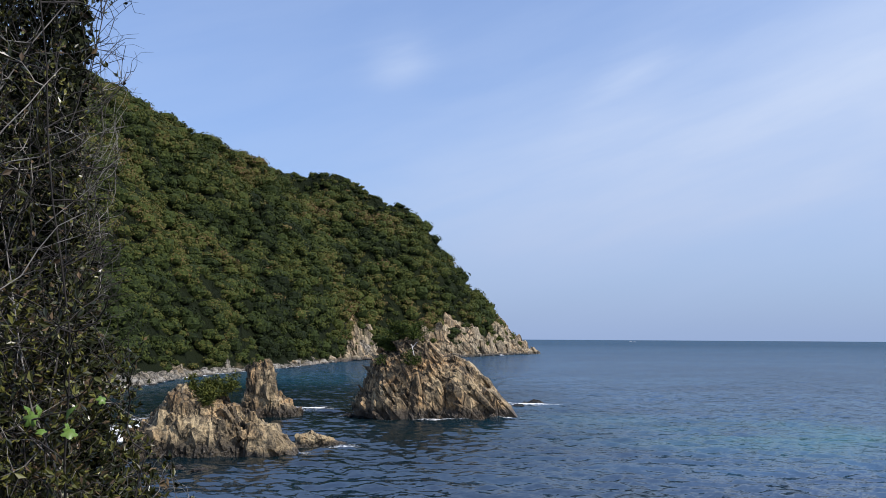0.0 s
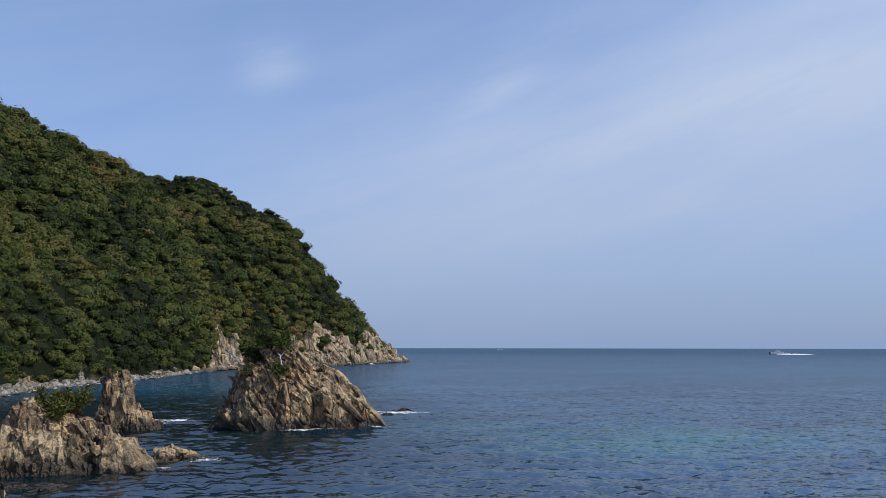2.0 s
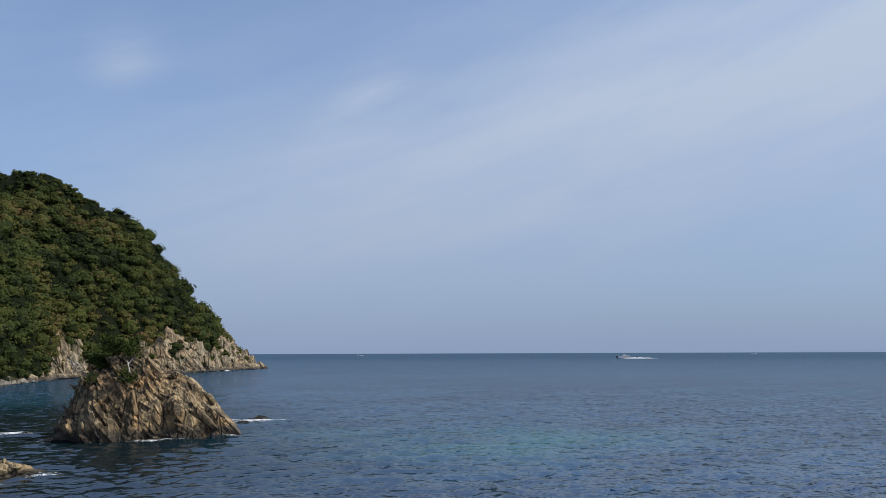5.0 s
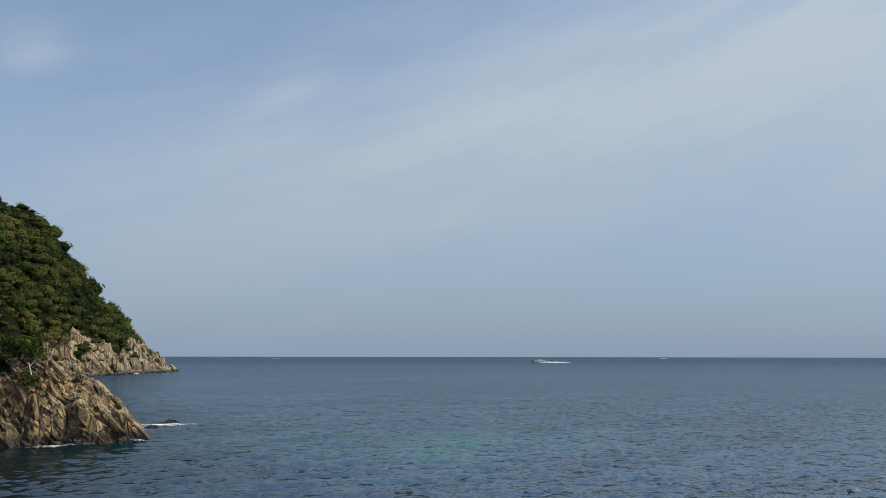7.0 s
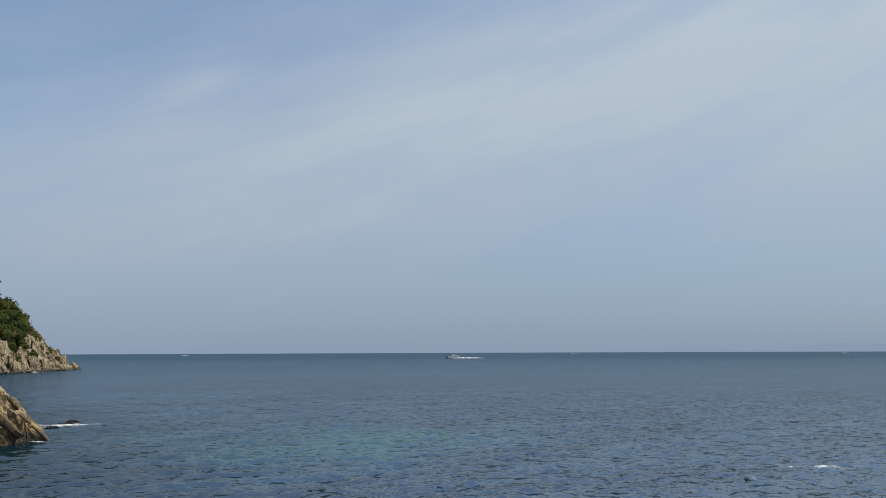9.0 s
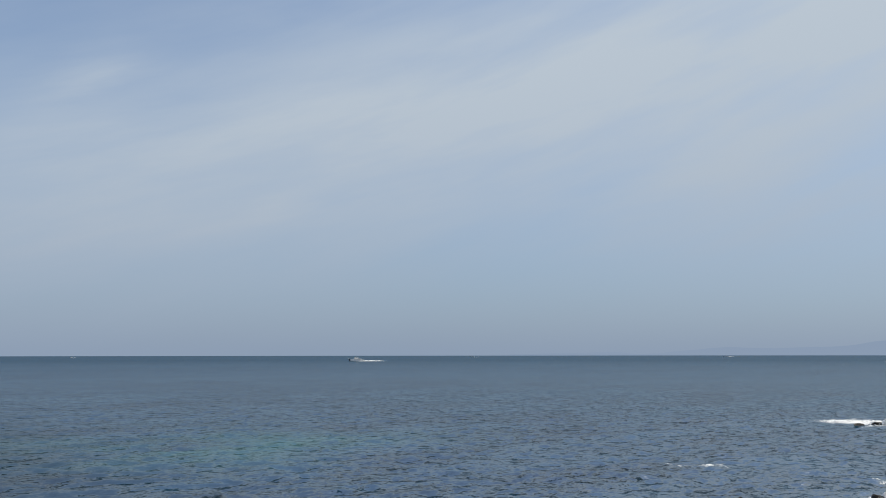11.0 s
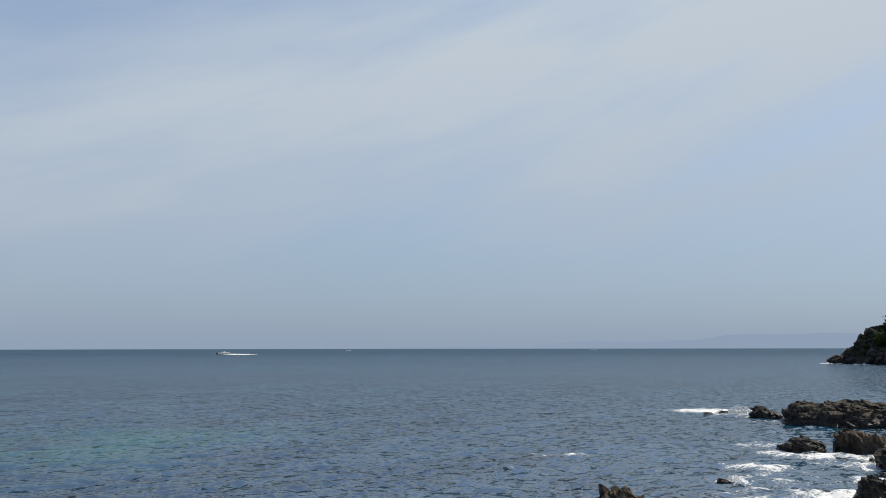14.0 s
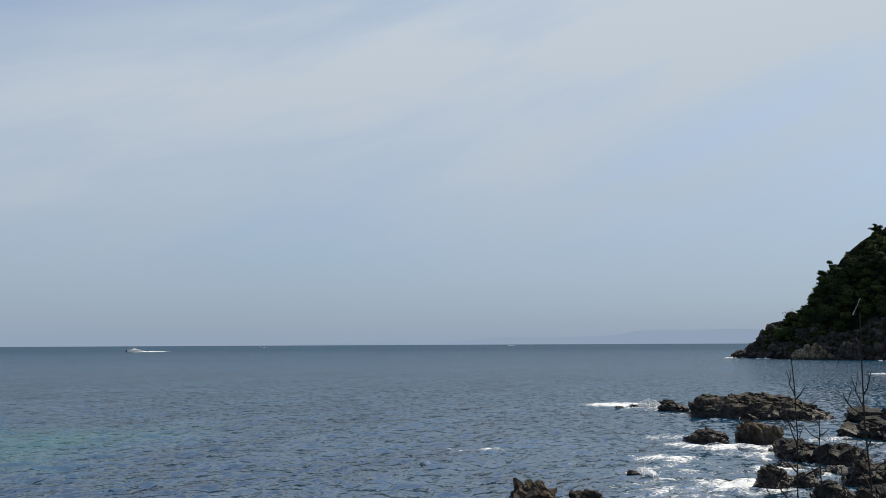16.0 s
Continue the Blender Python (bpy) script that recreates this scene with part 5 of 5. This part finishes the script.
def build_vine():
    rng = np.random.default_rng(5)
    p0 = polar(VINE_AZ, np.array(2.35), 9.0 + 2.35 * math.tan(radians(VINE_EL)))
    vine = holder("vine", Matrix.Translation(p0), "bright green lobed vine leaves in the bush", "vine")
    stem = wander((-0.12, 0.1, -0.04), (1, -0.2, 0.25), 0.20, 9, rng, 0.15)
    part("stem", *tube(stem, np.linspace(0.003, 0.0015, 9), 5), M_DRY, vine)
    V, F = lobed_leaf(0.024)
    me = mesh_of("leaf", V, F, M_VINE, True)
    for i in range(8):
        leaf = new("leaf", me)
        leaf.parent = vine
        s = stem[rng.integers(1, 9)] + rng.normal(size=3) * 0.035
        leaf.matrix_basis = pose(*s, rng.uniform(25, 80), rng.uniform(-35, 35), rng.uniform(-60, 120)) @ Matrix.Scale(rng.uniform(0.6, 1.15), 4)


build_vine()


# ---- dry plants in front of the near shore ----
def dry_weed(az, d, top, lean, seed, label, twigs, thick=0.005):
    """A dead stalk with upward side twigs. twigs: height below the tip, reach to the side, rise, thickness."""
    rng = np.random.default_rng(seed)
    base = polar(az, np.array(d), 6.6)
    weed = holder("dry_weed", facing(az, d, 6.6), label, "weed", "dry weeds")
    h = 9.0 + d * math.tan(radians(top)) - base[2]
    u = np.linspace(0, 1, 16)
    stem = np.stack([lean * (u - 0.75) + 0.006 * fbm(np.c_[u * 9, 0 * u, 0 * u], 2, seed), 0.01 * np.sin(7 * u), h * u], -1)
    part("stalk", *tube(stem, thick * (1.25 - 0.95 * u), 6), M_DRY, weed)
    for drop, reach, rise, fat in twigs:
        z = h - drop
        x0 = np.interp(z, stem[:, 2], stem[:, 0])
        v = np.linspace(0, 1, 7)
        line = np.stack([x0 + reach * (1.25 * v - 0.25 * v * v) + rng.normal(size=7) * 0.0022, rng.uniform(-0.5, 0.5) * reach * v, z + rise * (0.8 * v + 0.2 * v * v)], -1)
        part("twig", *tube(line, thick * fat * (1 - 0.65 * v), 5), M_DRY, weed)
        if rise > 0.06:
            w = np.linspace(0, 1, 4)
            tip = line[4] + np.stack([-0.25 * reach * w + 0.002, 0.1 * reach * w, 0.5 * rise * w], -1)
            part("twig", *tube(tip, thick * fat * 0.45 * (1 - 0.6 * w), 4), M_DRY, weed)
    return weed


dry_weed(73.45, 3.0, 0.25, 0.01, 1, "dead dark weed stalk with upright twigs",
         [(0.19, -0.022, 0.085, 0.5), (0.20, 0.034, 0.045, 0.55), (0.245, 0.062, 0.04, 0.4), (0.30, -0.055, 0.10, 0.45), (0.36, -0.035, 0.15, 0.55), (0.34, 0.02, 0.06, 0.35),
          (0.44, -0.065, 0.10, 0.5), (0.46, 0.105, 0.075, 0.6), (0.55, -0.10, 0.14, 0.5), (0.58, 0.06, 0.10, 0.45), (0.60, -0.13, 0.16, 0.45), (0.66, 0.05, 0.12, 0.4)], 0.0056)
dry_weed(77.65, 2.8, 1.84, -0.015, 2, "dead dark weed stalk with upright twigs",
         [(0.10, -0.015, 0.05, 0.4), (0.25, 0.026, 0.075, 0.55), (0.28, -0.03, 0.09, 0.45), (0.32, -0.055, 0.085, 0.55), (0.40, 0.03, 0.08, 0.4), (0.47, 0.06, 0.05, 0.45),
          (0.52, -0.06, 0.14, 0.45), (0.60, 0.05, 0.09, 0.4), (0.64, -0.07, 0.12, 0.4)], 0.006)
dry_weed(74.75, 3.1, -4.69, 0.01, 3, "short dead weed stalk with fine twigs",
         [(0.06, 0.034, 0.03, 0.5), (0.075, -0.045, 0.05, 0.5), (0.03, -0.01, 0.035, 0.4), (0.14, 0.05, 0.08, 0.4), (0.20, -0.06, 0.10, 0.45)], 0.0048)
dry_weed(72.2, 3.3, -7.6, 0.05, 4, "short dead weed stalk with fine twigs", [(0.05, 0.03, 0.04, 0.5), (0.08, -0.04, 0.06, 0.5), (0.12, 0.04, 0.07, 0.45)], 0.0034)
dry_weed(76.2, 3.2, -7.2, -0.06, 5, "short dead weed stalk with fine twigs", [(0.05, -0.03, 0.05, 0.5), (0.09, 0.04, 0.06, 0.5), (0.14, -0.05, 0.08, 0.45)], 0.0036)


def grass_tuft(az, d, top, seed):
    """Long thin dry blades bending outwards."""
    rng = np.random.default_rng(seed)
    base = polar(az, np.array(d), 6.6)
    tuft = holder("grass_tuft", Matrix.Translation(base), "tuft of long dry grass blades", "grass", "grass tufts")
    h = 9.0 + d * math.tan(radians(top)) - base[2]
    for i in range(9):
        line = wander((rng.normal() * 0.04, rng.normal() * 0.04, 0), (rng.normal() * 0.16, rng.normal() * 0.16, 1), h * rng.uniform(0.75, 1.0), 9, rng, 0.07, -0.02)
        part("blade", *tube(line, np.linspace(0.0032, 0.0006, 9), 3), M_DRY, tuft)


grass_tuft(70.8, 3.0, -9.0, 1)
grass_tuft(73.8, 2.8, -8.2, 2)
grass_tuft(76.6, 3.0, -7.4, 3)


# ---- boats ----
def build_boat(m, size, label, wake, group=""):
    """A fast passenger boat, bow to -x."""
    boat = holder("boat", m, label, "boat", group)
    st = np.linspace(0, 1, 13)
    half = size * 0.13 * np.clip(np.sin(np.pi * np.clip(st * 0.62 + 0.02, 0, 1)), 0, 1) ** 0.7
    sheer = size * (0.10 + 0.055 * (1 - st) ** 2)
    keel = -0.05 * size * np.clip(st * 4, 0, 1)
    X = size * (st - 0.5)
    prof = []
    for x, b, t, k in zip(X, half, sheer, keel):
        prof.append([(x, -b, t), (x + 0.02 * size, -b * 0.86, 0.03 * size), (x + 0.03 * size, 0, k), (x + 0.02 * size, b * 0.86, 0.03 * size), (x, b, t), (x, b * 0.9, t - 0.02 * size), (x, -b * 0.9, t - 0.02 * size)])
    V = np.array(prof, float).reshape(-1, 3)
    part("hull", V, grid_faces(13, 7, True), M_HULL, boat)
    part("bow_stripe", V[:14] * np.array((1.0, 1.03, 1.0)) + np.array((-0.02, 0, 0.02)), grid_faces(2, 7, True), M_TRIM, boat, "dark blue painted bow")

    def block(name, x0, x1, w, z0, z1, mat, rake=0.0, label=""):
        V = np.array([(x0, -w, z0), (x1, -w, z0), (x1, w, z0), (x0, w, z0), (x0 + rake, -w * 0.9, z1), (x1 - rake * 0.3, -w * 0.9, z1), (x1 - rake * 0.3, w * 0.9, z1), (x0 + rake, w * 0.9, z1)], float) * size
        F = np.array([(0, 3, 2, 1), (4, 5, 6, 7), (0, 1, 5, 4), (1, 2, 6, 5), (2, 3, 7, 6), (3, 0, 4, 7)])
        part(name, V, F, mat, boat, label)

    block("deckhouse", -0.18, 0.34, 0.095, 0.09, 0.155, M_HULL, 0.03)
    block("window_band", -0.165, 0.33, 0.0965, 0.115, 0.138, M_GLASS, 0.012, "dark strip of cabin windows")
    block("bridge", -0.12, 0.10, 0.07, 0.153, 0.21, M_HULL, 0.03)
    block("bridge_window", -0.112, 0.09, 0.0715, 0.175, 0.198, M_GLASS, 0.012, "dark bridge windows")
    block("roof", -0.10, 0.12, 0.075, 0.209, 0.217, M_HULL)
    part("mast", *tube(np.array([(0.0, 0, 0.21), (0.01, 0, 0.27), (0.02, 0, 0.34)]) * size, np.array((0.010, 0.008, 0.005)) * size, 6), M_TRIM, boat)
    part("radar_bar", *tube(np.array([(0.005, -0.05, 0.28), (0.005, 0, 0.283), (0.005, 0.05, 0.28)]) * size, np.full(3, 0.007) * size, 5), M_HULL, boat)
    rng = np.random.default_rng(int(size))
    u = np.linspace(0, 1, 60)
    rows = np.linspace(-1, 1, 7)
    x = size * -0.35 + u * (wake + size * 0.85)
    w = (0.10 + 0.16 * u) * size * (1 + 0.25 * fbm(np.c_[u * 14, 0 * u, 0 * u], 3, 5)) * np.clip((1 - u) * 5, 0.05, 1) * np.clip(u * 8, 0.1, 1)
    h = (0.055 - 0.035 * u) * size * np.clip(u * 6, 0.3, 1) * np.clip((1 - u) * 4, 0.1, 1)
    Y = w[:, None] * rows
    Z = h[:, None] * (1 - rows ** 2) * (1 + 0.5 * fbm(np.stack(np.broadcast_arrays(x[:, None] * 0.8, Y, 0 * Y), -1).reshape(-1, 3), 3, 8).reshape(Y.shape)) + 0.05
    V = np.stack([np.repeat(x[:, None], 7, 1), Y, Z], -1).reshape(-1, 3)
    thing("boat_wake", V, grid_faces(60, 7)[:, ::-1], M_FOAM, "white wake trailing behind a boat", "wake", kind="stuff", m=m)


build_boat(facing(29.35, 1071.5, spin=25.0), 21.0, "white passenger boat with a dark bow", 36.0)
for az, r, size in ((37.4, 2500.0, 12.0), (54.3, 2600.0, 14.0), (11.1, 2400.0, 9.0)):
    build_boat(facing(az, r), size, "tiny white boat on the far sea", size * 1.5, "distant boats")

# a bleached dead trunk on the dark headland, and surf at its tip
_r = np.random.default_rng(3)
snag = holder("dead_tree", facing(76.52, 454.1, 22.0), "bleached dead tree among the headland's woods", "tree")
part("stem", *tube(wander((0, 0, 0), (0.4, 0, 1), 9.0, 6, _r, 0.05), np.linspace(0.35, 0.15, 6), 6), M_BLEACHED, snag)


def surf_line(az, r, length, width, seed, label):
    """A lumpy strip of white water at the foot of a far rock."""
    u, v = np.linspace(-1, 1, 40), np.linspace(-1, 1, 6)
    U, Vv = np.meshgrid(u, v, indexing="ij")
    P = np.stack([U * length / 2, Vv, 0 * U + seed], -1).reshape(-1, 3)
    n = fbm(P * 0.6, 3, seed).reshape(U.shape)
    edge = np.clip(1 - U ** 2, 0, 1) ** 0.5 * (0.7 + 0.5 * n[:, :1])
    Z = 0.05 + np.clip(0.9 * (1 - Vv ** 2) * (0.5 + n) * edge, 0, 2)
    thing("surf", np.stack([U * length / 2, Vv * width * edge, Z], -1).reshape(-1, 3), grid_faces(40, 6)[:, ::-1], M_FOAM, label, "surf", kind="stuff", m=facing(az, r))


surf_line(69.46, 488.6, 12.0, 3.0, 1, "white surf at the tip of the headland")
surf_line(71.29, 469.9, 10.0, 2.0, 2, "white surf at the foot of the headland")
surf_line(78.80, 432.5, 16.0, 2.5, 3, "white surf at the foot of the headland")
surf_line(78.19, 255.6, 9.0, 1.2, 4, "thin white surf in the sheltered water")
surf_line(2.23, 428.6, 5.0, 1.0, 5, "white surf at the foot of the cliff")


def breaking_wave(az, r, length, height, seed):
    """Thrown-up white water: a crest of many small clots."""
    rng = np.random.default_rng(seed)
    D, F0 = welded(*ball_dirs(3))
    pieces = []
    for i in range(520):
        x = rng.normal() * length * 0.26
        top = height * math.exp(-(x / (0.33 * length)) ** 2)
        p = np.array((x, rng.normal() * 0.45, rng.random() ** 1.6 * top))
        s = rng.uniform(0.03, 0.12) * (1.25 - p[2] / (height + 0.1) * 0.8)
        pieces.append((D * s * rng.uniform(0.6, 1.4, 3) * rng.uniform(0.7, 1.3, (len(D), 1)) + p, F0))
    V, F = joined(pieces)
    thing("breaking_wave", V, F, M_FOAM, "white spray thrown up against the rocks", "spray", kind="stuff", m=facing(az, r))


breaking_wave(63.9, 118.0, 5.0, 1.3, 1)
breaking_wave(65.6, 115.5, 2.6, 0.9, 2)
breaking_wave(72.0, 57.8, 1.6, 0.7, 3)
breaking_wave(63.4, 58.8, 1.6, 0.5, 4)
